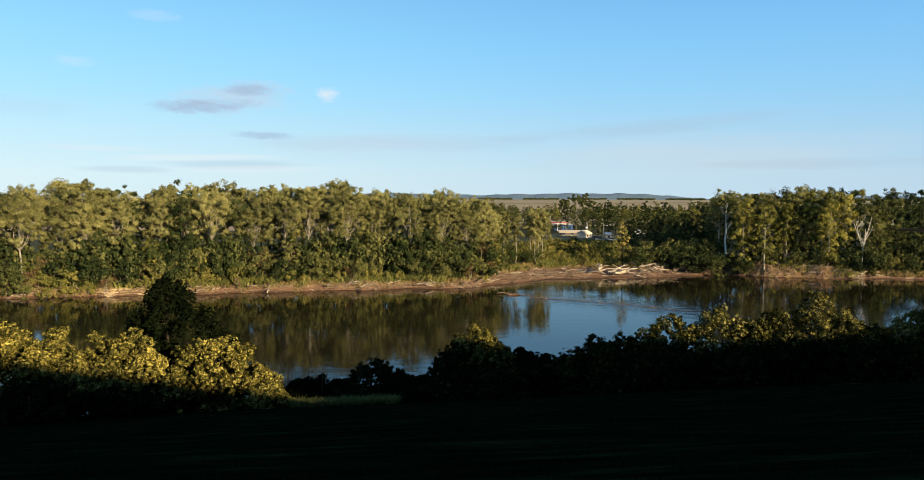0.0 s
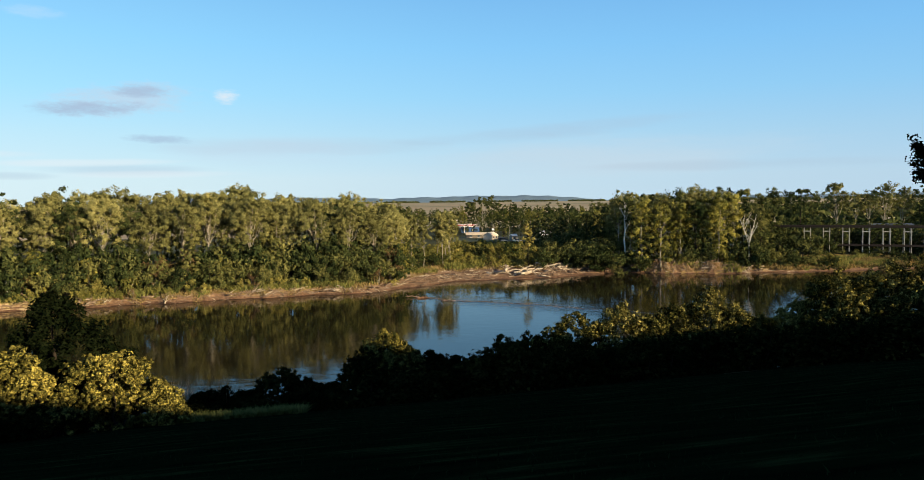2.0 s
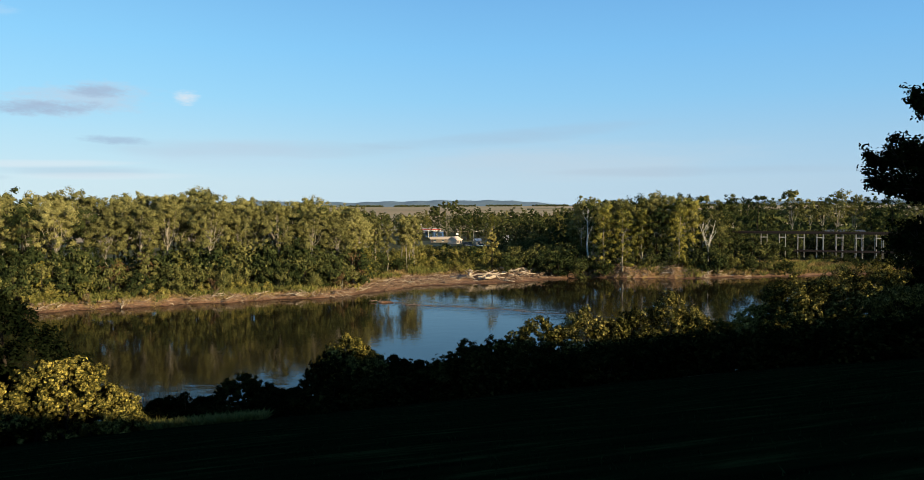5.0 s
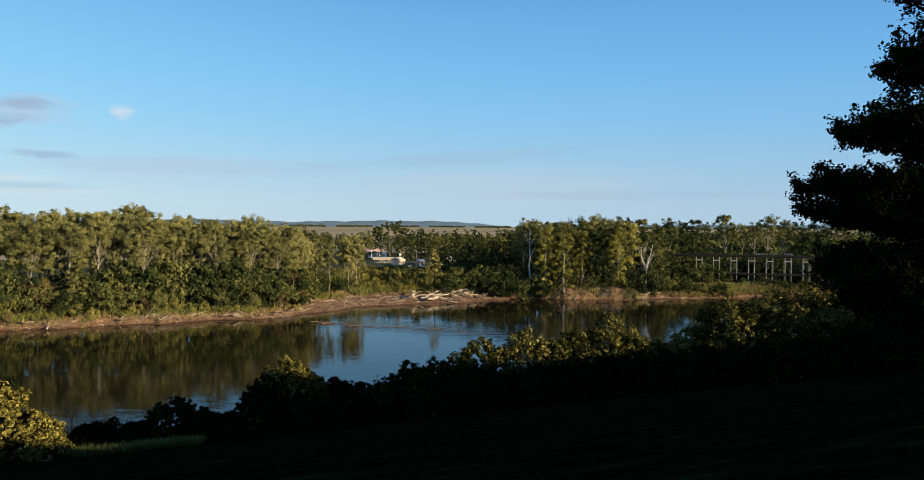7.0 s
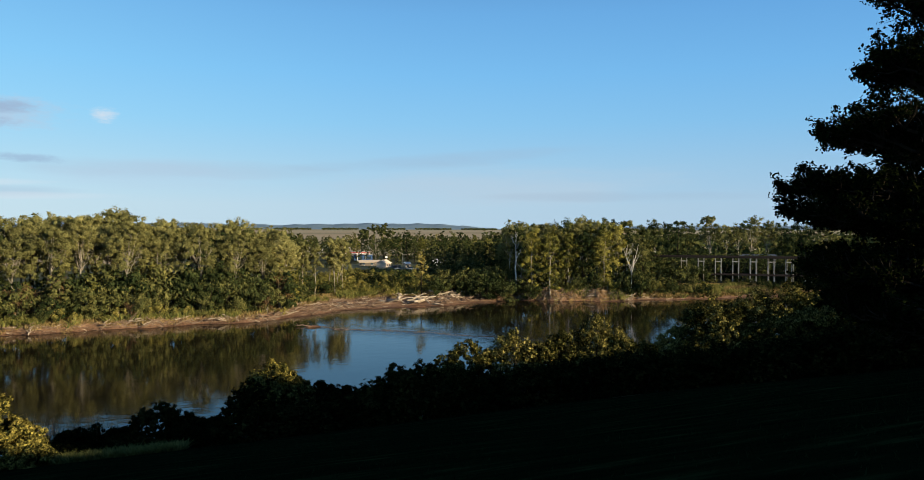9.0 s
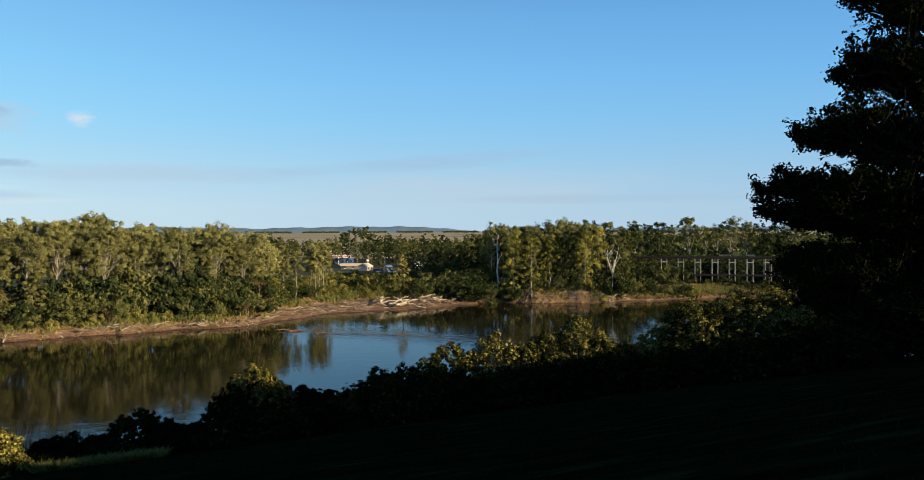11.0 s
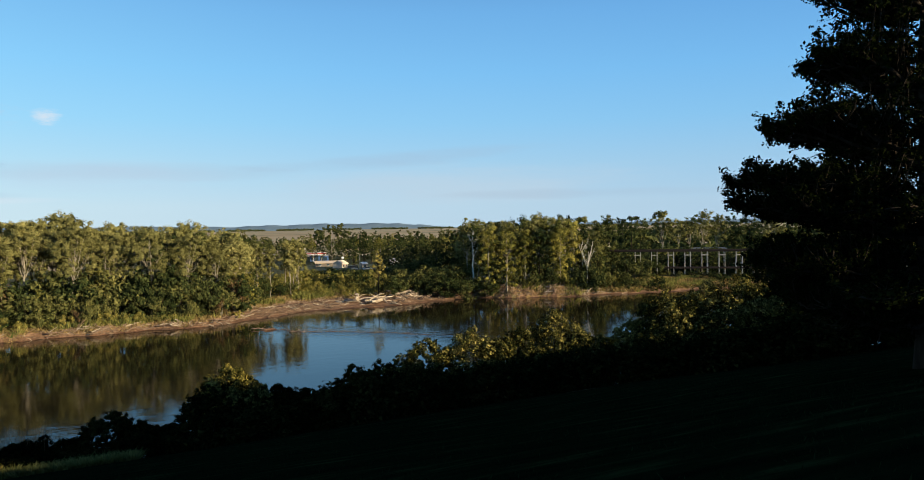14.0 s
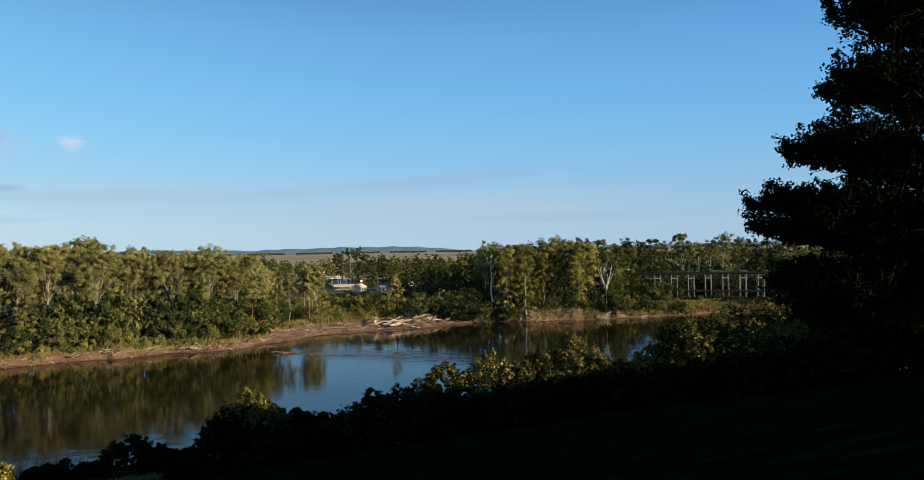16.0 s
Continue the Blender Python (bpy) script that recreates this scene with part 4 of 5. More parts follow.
# ---- near bushes on the edge of the lawn
def make_bush(name, seed, h, spread, leaf, label, per=26, size=0.17, group="bushes along the lawn's edge"):
    """A wild bush: crooked stems and a lumpy dome of leaf sprays."""
    rng = np.random.default_rng(seed)
    root = thing(name, 0, 0, 0, label, "shrub", group)
    lumps = []
    big = 0.15 * spread + 0.20
    count = int(22 + 13 * spread + 3 * h)
    for k in range(count):
        d = rng.normal(size=3) * (1.0 if k else 0.1) + np.array([0, 0, 0.0 if k else 3.0])
        d[2] = abs(d[2]) if rng.random() < 0.75 else -abs(d[2]) * 0.5
        d /= np.linalg.norm(d)
        f = 0.72 + 0.30 * rng.random()
        r = big * (0.65 + 0.6 * rng.random())
        z = 0.42 * h + d[2] * f * (0.58 * h - big * 0.9)
        lumps.append((np.array([d[0] * f * spread * 0.86, d[1] * f * spread * 0.86, max(z, 0.3)]), r))
    for k in range(5):
        centre = lumps[k][0]
        foot = np.array([rng.normal() * 0.15, rng.normal() * 0.15, -0.3])
        part("stem", smooth(mesh("stem", *tube(wobble(rng, foot, centre, 4, h * 0.03), [0.075, 0.06, 0.05, 0.035, 0.015], 5), DARKBARK)), root)
    part("crown", mesh("crown", *crown_leaves(rng, lumps, 9, per, size), leaf), root)
    return root


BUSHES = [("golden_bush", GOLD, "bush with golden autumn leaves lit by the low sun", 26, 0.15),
          ("hedgerow_bush", BUSHLEAF_SHADE, "wild bush at the lawn's edge, leaves coloured near black for shade", 27, 0.155),
          ("olive_bush", OLIVELEAF_LIT, "tall wild bush, leaves coloured bright olive-gold for its sunlit top", 24, 0.15)]
low = Kind([make_shrub("undergrowth_bush", 240 + k, 3.2, 1.9, BUSHLEAF_SHADE, "low undergrowth bush at the lawn's edge, leaves coloured near black for shade", "shrub", 44, 36, 0.24, "bushes along the lawn's edge", 3, clump=0.085, lobed=50) for k in range(3)])


def plant_near():
    rng = np.random.default_rng(17)
    # az, distance, height of the top in degrees under the eye, width, kind
    rows = [(-35.4, 46, -6.4, 2.6, 0), (-32.4, 46.5, -8.1, 1.9, 0), (-29.9, 46, -8.3, 1.1, 0), (-27.3, 46, -8.9, 1.1, 0), (-25.2, 45.5, -8.8, 1.8, 0), (-20.9, 45.5, -10.1, 1.6, 0), (-19.0, 45, -10.0, 1.9, 0), (-17.3, 45, -10.8, 1.5, 0), (-15.8, 44.5, -12.3, 1.3, 0), (-15.3, 44, -13.7, 1.1, 0), (-22.7, 44.2, -12.7, 1.3, 0), (-31.0, 45.5, -9.7, 1.6, 0), (-28.6, 45.2, -10.4, 1.4, 0), (-26.7, 44.8, -10.8, 1.5, 0), (-24.0, 44.8, -10.3, 1.2, 0), (-30.0, 48, -9.9, 2.0, 1), (-33.0, 49, -8.6, 2.4, 1), (-26.8, 48.5, -10.2, 2.0, 1),
            (-22.0, 47, -11.2, 2.4, 1), (-28.0, 44.5, -12.6, 2.4, 1), (-31.5, 44, -12.2, 2.6, 1), (-23.6, 44, -13.4, 2.0, 1),
            (-12.2, 48, -13.4, 1.8, 1), (-10.0, 49, -13.8, 1.7, 1), (-7.2, 48, -12.3, 2.0, 1), (-5.4, 49, -13.2, 1.5, 1), (-3.0, 48, -13.7, 1.4, 1),
            (-0.6, 49, -11.4, 1.9, 1), (1.6, 52, -10.2, 2.2, 1), (1.0, 49.5, -9.5, 1.9, 0), (0.2, 48.6, -10.9, 1.6, 1), (3.1, 50, -10.7, 1.9, 2), (5.0, 50, -11.5, 1.7, 1), (6.6, 51, -11.9, 1.6, 1), (8.4, 51, -11.8, 1.6, 1), (10.9, 52, -10.3, 1.9, 1), (13.0, 53, -10.0, 2.0, 1), (14.6, 53, -9.3, 1.9, 2),
            (16.5, 54, -8.1, 2.1, 2), (18.4, 55, -8.8, 1.8, 2), (20.3, 55, -7.6, 2.3, 2), (22.3, 55, -8.3, 1.8, 2), (24.0, 56, -7.6, 2.0, 2), (26.7, 57, -6.3, 2.5, 2), (28.8, 57, -7.6, 2.0, 2), (30.6, 58, -7.9, 1.9, 2), (32.4, 58, -7.4, 1.9, 2), (33.5, 59, -6.6, 1.8, 2), (34.7, 59, -5.2, 2.2, 2),
            (35.8, 58.5, -4.4, 2.8, 2), (37.4, 60, -4.8, 2.6, 2), (38.9, 60, -3.8, 2.8, 2), (41.0, 60, -3.6, 3.0, 2), (36.6, 57, -6.4, 2.4, 2), (34.4, 57, -7.0, 2.2, 2), (38.8, 57.5, -6.4, 2.4, 2), (42.6, 60, -4.3, 2.6, 2), (43.8, 58, -5.2, 2.2, 2), (45.2, 60, -3.6, 3.6, 1), (47.0, 60, -3.0, 3.8, 1), (50.5, 60, -2.6, 3.8, 1), (54.0, 58, -2.6, 3.8, 1), (43.5, 66, -2.0, 4.2, 1), (46.5, 66, -1.4, 4.2, 1), (49.5, 66, -1.1, 4.2, 1), (52.5, 66, -1.0, 4.2, 1), (55.5, 66, -1.0, 4.2, 1),
            (4.6, 54, -12.2, 2.6, 1), (9.0, 54, -12.0, 2.6, 1), (13.2, 55, -11.2, 2.6, 1), (17.6, 57, -10.4, 2.8, 1), (21.4, 58, -10.2, 2.8, 1), (25.4, 59, -9.8, 2.8, 1), (29.0, 60, -9.8, 2.8, 1), (33.0, 62, -9.0, 2.8, 1), (37.0, 52.5, -10.9, 1.7, 3), (38.6, 52.5, -10.7, 1.7, 3), (43.4, 56, -6.5, 2.6, 3), (45.6, 56, -6.0, 2.6, 3)]
    for az, d, el, wide, kind in rows:
        x, y = polar(az, d)
        base = gz(x, y)
        h = EYE + d * math.tan(radians(el)) - base
        if az > 44 or kind == 3 or d > 53.5 and el < -9:
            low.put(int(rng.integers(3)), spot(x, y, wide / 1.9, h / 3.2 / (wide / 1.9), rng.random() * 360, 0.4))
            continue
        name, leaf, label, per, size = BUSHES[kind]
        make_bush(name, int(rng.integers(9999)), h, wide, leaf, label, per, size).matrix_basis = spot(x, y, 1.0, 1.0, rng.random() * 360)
    # a lower front row in shade-darkened leaves hides the stems and the bushes' lower parts
    for off, step in ((-0.6, 1.7), (2.0, 1.7)):
        az = -36.0
        while az < 53:
            d = float(np.interp(az, [-36, -14, -3, 15, 35, 55], [49, 47.5, 46.5, 48, 54, 54])) + off
            x, y = polar(az, d)
            s = (0.95 + 0.3 * rng.random()) * (0.7 if az < -1 else 1.15)
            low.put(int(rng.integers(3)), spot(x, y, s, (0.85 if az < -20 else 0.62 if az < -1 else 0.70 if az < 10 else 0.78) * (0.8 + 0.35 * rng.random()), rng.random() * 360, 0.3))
            az += step * (0.75 + 0.5 * rng.random())


plant_near()


def make_cedar(seed, h, spread):
    rng = np.random.default_rng(seed)
    root = thing("cedar_tree", 0, 0, 0, "dark evergreen cedar, darkened further as in shade, with a dense ragged crown", "tree")
    part("trunk", smooth(mesh("trunk", *tube(wobble(rng, (0, 0, -0.4), (-0.4, 0, h * 0.95), 6, 0.08), [0.22, 0.19, 0.16, 0.12, 0.09, 0.05, 0.02]), DARKBARK)), root)
    centres, radii = [], []
    for k in range(300):
        f = rng.random() ** 1.05
        a = rng.random() * 6.28
        o = spread * (1 - f ** 2.0) ** 0.75 * (0.3 + 0.7 * rng.random() ** 0.6)
        o *= 0.4 if k % 5 == 0 else 1.22 if math.cos(a) > 0 else 0.82
        f = f * 0.5 if k % 5 == 0 else f
        centres.append((math.cos(a) * o - 0.4 * f, math.sin(a) * o, h * (0.05 + 0.90 * f))), radii.append(0.30 + 0.45 * (1 - f) * rng.random() + 0.12)
    part("crown", mesh("crown", *leaves(rng, centres, radii, 80, 0.20, 0.9, 0.9, 0.3, 1.5, True), CEDARLEAF_SHADE), root)
    return root


make_cedar(31, 8.6, 4.3).matrix_basis = spot(*polar(-22.4, 49), 1.0, (EYE + 49 * math.tan(radians(-5.6)) - gz(*polar(-22.4, 49))) / 8.6)


# ---- the oak on the lawn ----
def make_oak(x, y, seed=77):
    """A wide oak with level tiers of boughs; each bough has its own twigs and leaves."""
    rng = np.random.default_rng(seed)
    root = thing("oak_tree", x, y, gz(x, y), "large shaded oak with level tiered boughs, its leaves coloured near black", "tree", turn=math.degrees(math.atan2(x, -y)))
    # in the tree's own axes x points up-river and y towards the lookout
    h = 22.0
    part("trunk", smooth(mesh("trunk", *tube(wobble(rng, (0, 0, -0.5), (0.3, 0.2, h), 9, 0.15), [0.62, 0.48, 0.42, 0.38, 0.34, 0.30, 0.25, 0.2, 0.13, 0.05], 10), DARKBARK)), root)

    def bough(key, turn, reach, z_trunk, floor, roof, per, size, step=0.55, wide=1.0, hang=3):
        """floor and roof: heights of the leaves' under and upper side at the trunk, half-way and at the tip."""
        rng = np.random.default_rng(seed * 1000 + key)
        a = radians(turn)
        way, side = np.array([math.cos(a), math.sin(a), 0]), np.array([-math.sin(a), math.cos(a), 0])
        under = lambda f: float(np.interp(f, (0, 0.5, 1), floor))
        over = lambda f: float(np.interp(f, (0, 0.5, 0.85, 1), (roof[0], roof[1], roof[1] * 0.35 + roof[2] * 0.65, roof[2])))
        line = [tuple(way * reach * 0.94 * f + np.array([0, 0, z_trunk + (under(f) + 0.12 - z_trunk) * min(1, f * 2.2)]) + rng.normal(size=3) * 0.08 * (0 < f < 1)) for f in np.linspace(0, 1, 9)]
        pieces, centres, radii = [tube(line, [0.12 * (1 - 0.11 * i) for i in range(9)], 6)], [], []
        for f in np.arange(0.22, 1.0, step / reach):
            p = np.array([np.interp(f, np.linspace(0, 1, 9), [q[i] for q in line]) for i in range(3)])
            grow = 0.45 + 0.75 * math.sin(math.pi * min(1.0, 0.15 + 0.8 * f))
            for s in (-1, -0.35, 0.35, 1):
                q = p + side * s * grow * wide * (0.6 + 0.6 * rng.random()) + way * (0.15 + 0.35 * rng.random())
                top = max(over(f) - 0.12, under(f) + 0.25)
                q[2] = under(f) + (top - under(f)) * rng.random() ** 0.8
                pieces.append(tube([tuple(p), tuple((p + q) / 2 + rng.normal(size=3) * 0.06), tuple(q)], [0.032, 0.022, 0.008], 4))
                for m in (0.45, 0.65, 0.85, 1.0):
                    c = p + (q - p) * m + rng.normal(size=3) * 0.10
                    c[2] = min(max(c[2], under(f)), over(f))
                    c -= way * max(0.0, float(c @ way) - reach)
                    centres.append(c), radii.append(0.15 + 0.13 * rng.random())
        for k in range(hang):
            f = 0.3 + 0.55 * rng.random()
            p = np.array([np.interp(f, np.linspace(0, 1, 9), [q[i] for q in line]) for i in range(3)])
            q = p + way * (0.30 + 0.45 * rng.random()) + side * rng.normal() * 0.3 + np.array([0, 0, -0.20 - 0.22 * rng.random()])
            pieces.append(tube([tuple(p), tuple(p * 0.6 + q * 0.4 + rng.normal(size=3) * 0.04 + np.array([0, 0, -0.07])), tuple(q + np.array([0, 0, 0.06]))], [0.019, 0.012, 0.006], 4))
            for m in (0.45, 0.75):
                e = p + (q - p) * m
                pieces.append(tube([tuple(e), tuple(e + way * 0.16 + rng.normal(size=3) * 0.11)], [0.009, 0.004], 3))
        limb = part("bough", smooth(mesh("bough", *joined(pieces), DARKBARK)), root)
        part("foliage", mesh("foliage", *leaves(rng, centres, radii, per, size, 0.8, 0.5, 0.2, 1.0), OAKLEAF_SHADE), limb)

    # level tiers on the river side: reach, height at the trunk, under side, upper side
    tiers = [(4.25, 9.0, (8.6, 9.3, 10.1), (12.6, 12.5, 10.6)),
             (5.6, 6.8, (6.4, 7.1, 8.0), (9.8, 9.7, 8.7)),
             (6.9, 5.2, (5.2, 5.6, 6.2), (7.4, 7.15, 7.05)),
             (6.85, 4.4, (4.2, 4.6, 5.2), (6.2, 6.4, 6.3)),
             (6.3, 3.0, (2.6, 2.9, 3.2), (5.0, 4.9, 4.2)),
             (5.0, 1.8, (0.9, 1.2, 2.0), (3.2, 3.2, 3.1)),
             (3.75, 12.0, (11.0, 11.6, 12.6), (15.2, 14.9, 13.8)),
             (3.00, 15.0, (15.0, 15.5, 16.0), (18.0, 17.8, 16.6))]
    for row, (reach, z0, floor, roof) in enumerate(tiers):
        for k, turn in enumerate((-52, -36, -24, -12, -3, 7, 18, 31, 48)):
            shrink = 1.0 - 0.0011 * abs(turn) ** 1.35 - (0.04 if turn > 0 else 0.0)
            bough(row * 10 + k, turn + rng.normal() * 3, reach * shrink * (0.93 + 0.08 * rng.random() if abs(turn) > 8 else 1.0), z0 + rng.normal() * 0.15, floor, roof, 17, 0.125)
    # the rest of the crown
    for k in range(34):
        f = k / 33
        zs = 1.8 + 17.5 * f
        turn = 70 + (k * 137.5) % 225
        reach = 5.8 * (1 - 0.6 * f) * (0.75 + 0.25 * rng.random())
        bough(200 + k, turn, reach, zs, (zs, zs + 0.3, zs + 0.7), (zs + 1.3, zs + 1.5, zs + 1.0), 13, 0.15, 0.7, 1.2, 0)
    return root


make_oak(*polar(53.0, 28.0))


# ---- grass and weeds ----
def scatter(rng, n, x0, x1, y0, y1, keep):
    x, y = rng.uniform(x0, x1, n), rng.uniform(y0, y1, n)
    k = keep(x, y)
    x, y = x[k], y[k]
    return np.stack([x, y, ground(x, y) - 0.02], 1)


def build_grass():
    rng = np.random.default_rng(3)
    p = scatter(rng, 90000, -34, 50, 5, 45, lambda x, y: (np.abs(np.degrees(np.arctan2(x, y))) < 58) & (ripple(x, y, 1.1, 21) + 0.35 * rng.normal(size=len(x)) > -0.15))
    tagged(new("lawn_grass", mesh("lawn_grass", *blades(rng, p, 0.085, 0.014, 0.6), BLADE_SHADE)), "short mown lawn grass in deep shade, its colour darkened to match", "grass", kind="stuff")
    p = scatter(rng, 20000, -16, -4, 42.6, 46.5, lambda x, y: np.abs(y - 44.4 - 0.9 * np.sin(x * 0.2)) < 1.0)
    tagged(new("edge_weeds", mesh("edge_weeds", *blades(rng, p, 0.42, 0.05, 0.7), WEED)), "tall weeds along the lawn's edge", "weeds", kind="stuff")
    p = scatter(rng, 16000, -3, 46, 36, 54, lambda x, y: np.abs(np.hypot(x, y) - np.interp(np.degrees(np.arctan2(x, y)), [-3, 15, 35, 55], [46.0, 47.4, 53.2, 53.2]) + 0.4) < 0.9)
    tagged(new("edge_brush", mesh("edge_brush", *blades(rng, p, 0.75, 0.06, 0.5), BLADE_SHADE)), "rank weeds under the bushes, coloured dark for the shade", "weeds", kind="stuff")
    p = scatter(rng, 900, -13.4, -9.5, 47.5, 49.5, lambda x, y: x > -99)
    tagged(new("plume_grass", mesh("plume_grass", *blades(rng, p, 2.3, 0.03, 0.3), PLUME)), "dry feathery plume grass", "grass", kind="stuff")

    def bank(x, y):
        t, w = y - shore(x), np.interp(x, STEEP_X, STEEP_W)
        return (t > w * np.where((x > 86) & (x < 118), 0.08, np.where(x > 84, 0.25, np.where(x < 0, 0.36, 0.62))) + 1.4 * np.sin(x * 0.7) * np.sin(x * 0.19)) & (t < w + 7)

    p = scatter(rng, 330000, -125, 165, 165, 262, bank)
    tagged(new("bank_straw", mesh("bank_straw", *blades(rng, p, 0.65, 0.10, 0.6), STRAW)), "dry straw-coloured grass on the far bank", "grass", kind="stuff")
    p = scatter(rng, 380000, -125, 180, 168, 268, lambda x, y: bank(x, y - np.where(x > 112, 0.0, 1.6)) & (ripple(x, y, 0.35, 8) > -0.02))
    tagged(new("bank_weeds", mesh("bank_weeds", *blades(rng, p, 1.5, 0.16, 0.5), WEED)), "yellow-green weeds along the far bank", "weeds", kind="stuff")


build_grass()


def build_point_weeds():
    rng = np.random.default_rng(19)
    p = scatter(rng, 60000, 118, 190, 212, 250, lambda x, y: (y - shore(x) > 1.2 + 1.5 * ripple(x, y, 0.5, 4)) & (y - shore(x) < 20))
    tagged(new("point_weeds", mesh("point_weeds", *blades(rng, p, 0.9, 0.14, 0.5), STRAW)), "yellowed dry weeds on the point below the trestle", "weeds", kind="stuff")


build_point_weeds()


# ---- driftwood ----
def make_log(seed, long, thick, branches, wood, label):
    rng = np.random.default_rng(seed)
    root = thing("driftwood_log", 0, 0, 0, label, "driftwood", "driftwood on the far bank")
    line = wobble(rng, (-long / 2, 0, thick * 0.8), (long / 2, 0, thick * 1.2), 6, long * 0.03)
    part("log", smooth(mesh("log", *tube(line, [thick * (1 - 0.11 * i) for i in range(7)], 8), wood)), root)
    for k in range(branches):
        p = np.array(line[1 + k % 5])
        q = p + np.array([rng.normal() * long * 0.14, rng.normal() * long * 0.12, long * (0.02 + 0.13 * rng.random())])
        part("branch", smooth(mesh("branch", *tube(wobble(rng, p, q, 3, long * 0.012), [thick * 0.4, thick * 0.32, thick * 0.22, thick * 0.08], 6), wood)), root)
    return root


pale_logs = Kind([make_log(300 + k, 9.0, 0.28, 3 + k % 3, DRIFT, "sun-bleached driftwood log with broken branches") for k in range(4)])
dark_logs = Kind([make_log(320 + k, 6.0, 0.20, 4, DRIFT_DARK, "brown driftwood snag on the mud") for k in range(4)])


def lay(kind, i, x, y, s, turn, tip=0.0, lift=0.0):
    kind.put(i, Matrix.Translation((x, y, gz(x, y) + lift - 0.05)) @ Matrix.Rotation(radians(turn), 4, "Z") @ Matrix.Rotation(radians(tip), 4, "Y") @ Matrix.Diagonal((s, s, s, 1)))


def scatter_driftwood():
    rng = np.random.default_rng(9)

    def strew(kind, n, x0, x1, t0, t1, s0, s1, across, tip=12, lift=0.3):
        for k in range(n):
            x = rng.uniform(x0, x1)
            t = rng.uniform(t0, t1)
            lay(kind, int(rng.integers(4)), x, float(shore(x)) + t, rng.uniform(s0, s1), across + rng.normal() * 28, rng.normal() * tip, lift * rng.random())

    strew(pale_logs, 9, 40, 53, 3, 12, 0.9, 1.6, 12, 5, 0.9)
    strew(pale_logs, 9, 55, 74, 4, 15, 0.6, 1.3, 8, 6, 0.8)
    strew(dark_logs, 26, 54, 76, 1, 16, 0.6, 1.2, 20, 14, 0.9)
    strew(dark_logs, 80, 6, 38, 0.6, 15, 0.22, 0.75, 25, 12, 0.3)
    strew(pale_logs, 12, 6, 36, 0.6, 13, 0.22, 0.7, 25, 6, 0.3)
    strew(dark_logs, 34, -110, 6, 0.2, 2.4, 0.5, 1.05, 35, 14, 0.5)
    strew(pale_logs, 16, -70, 6, 0.3, 2.2, 0.3, 0.6, 40, 14, 0.4)
    strew(pale_logs, 4, -60, 6, 0.6, 2.6, 0.35, 0.7, 15, 8, 0.3)
    strew(dark_logs, 62, 86, 124, 0.3, 4.5, 0.4, 0.95, 60, 26, 0.9)
    strew(pale_logs, 7, 98, 140, 0.6, 4.0, 0.5, 0.9, 8, 5, 0.3)


scatter_driftwood()


def strew_sticks(name, label, wood, seed, spans):
    rng = np.random.default_rng(seed)
    pieces = []
    for n, x0, x1, t0, t1, long in spans:
        for k in range(n):
            x = rng.uniform(x0, x1)
            y = float(shore(x)) + rng.uniform(t0, t1)
            a, size = rng.normal() * 0.7 + 0.25, long * (0.35 + 1.0 * rng.random() ** 2)
            p = np.array([x, y, gz(x, y) + 0.06])
            q = p + np.array([math.cos(a) * size, math.sin(a) * size * 0.7, 0.0])
            q[2] = gz(q[0], q[1]) + abs(rng.normal()) * 0.24 * size
            r = 0.045 + 0.04 * size * rng.random()
            pieces.append(tube(wobble(rng, p, q, 3, 0.06 * size), [r, r * 0.9, r * 0.7, r * 0.3], 5))
    tagged(new(name, mesh(name, *joined(pieces), wood)), label, "driftwood", kind="stuff")


strew_sticks("bank_debris", "brown sticks and flood debris on the far bank", DRIFT_DARK, 91, [(300, 2, 39, 0.6, 17, 2.6), (200, 54, 80, 2, 16, 2.2), (330, 86, 126, 0.3, 4.6, 2.6), (420, -110, 4, 0.2, 2.6, 2.6)])
strew_sticks("bleached_sticks", "pale bleached sticks strewn along the far bank", DRIFT, 92, [(60, 2, 39, 0.6, 16, 2.4), (60, 38, 76, 2, 14, 2.2), (220, 86, 140, 0.3, 4.6, 2.4), (110, -110, 4, 0.2, 2.4, 2.2)])
strew_sticks("bank_roots", "tangled orange-brown roots on the cut bank", ROOT, 93, [(520, 87, 116, 0.4, 5.0, 2.6)])


def build_mud_bar(x, y, long, wide, high, turn, label):
    """A low wet bar of mud and driftwood that breaks the water."""
    rng = np.random.default_rng(int(x * 10))
    nx, ny = 26, 9
    verts = []
    for j in range(ny):
        for i in range(nx):
            u, v = 2 * i / (nx - 1) - 1, 2 * j / (ny - 1) - 1
            dome = max(0.0, 1 - u * u) ** 0.7 * max(0.0, 1 - v * v)
            verts.append((u * long / 2, v * wide / 2 + 0.3 * math.sin(u * 4 + x), -0.25 + (high + 0.25) * dome * (0.8 + 0.4 * rng.random())))
    faces = [(j * nx + i, j * nx + i + 1, (j + 1) * nx + i + 1, (j + 1) * nx + i) for j in range(ny - 1) for i in range(nx - 1)]
    ob = tagged(new("mud_bar", smooth(mesh("mud_bar", verts, faces, MUD))), label, "mud bar")
    ob.matrix_basis = pose(x, y, 0, 0, 0, turn)


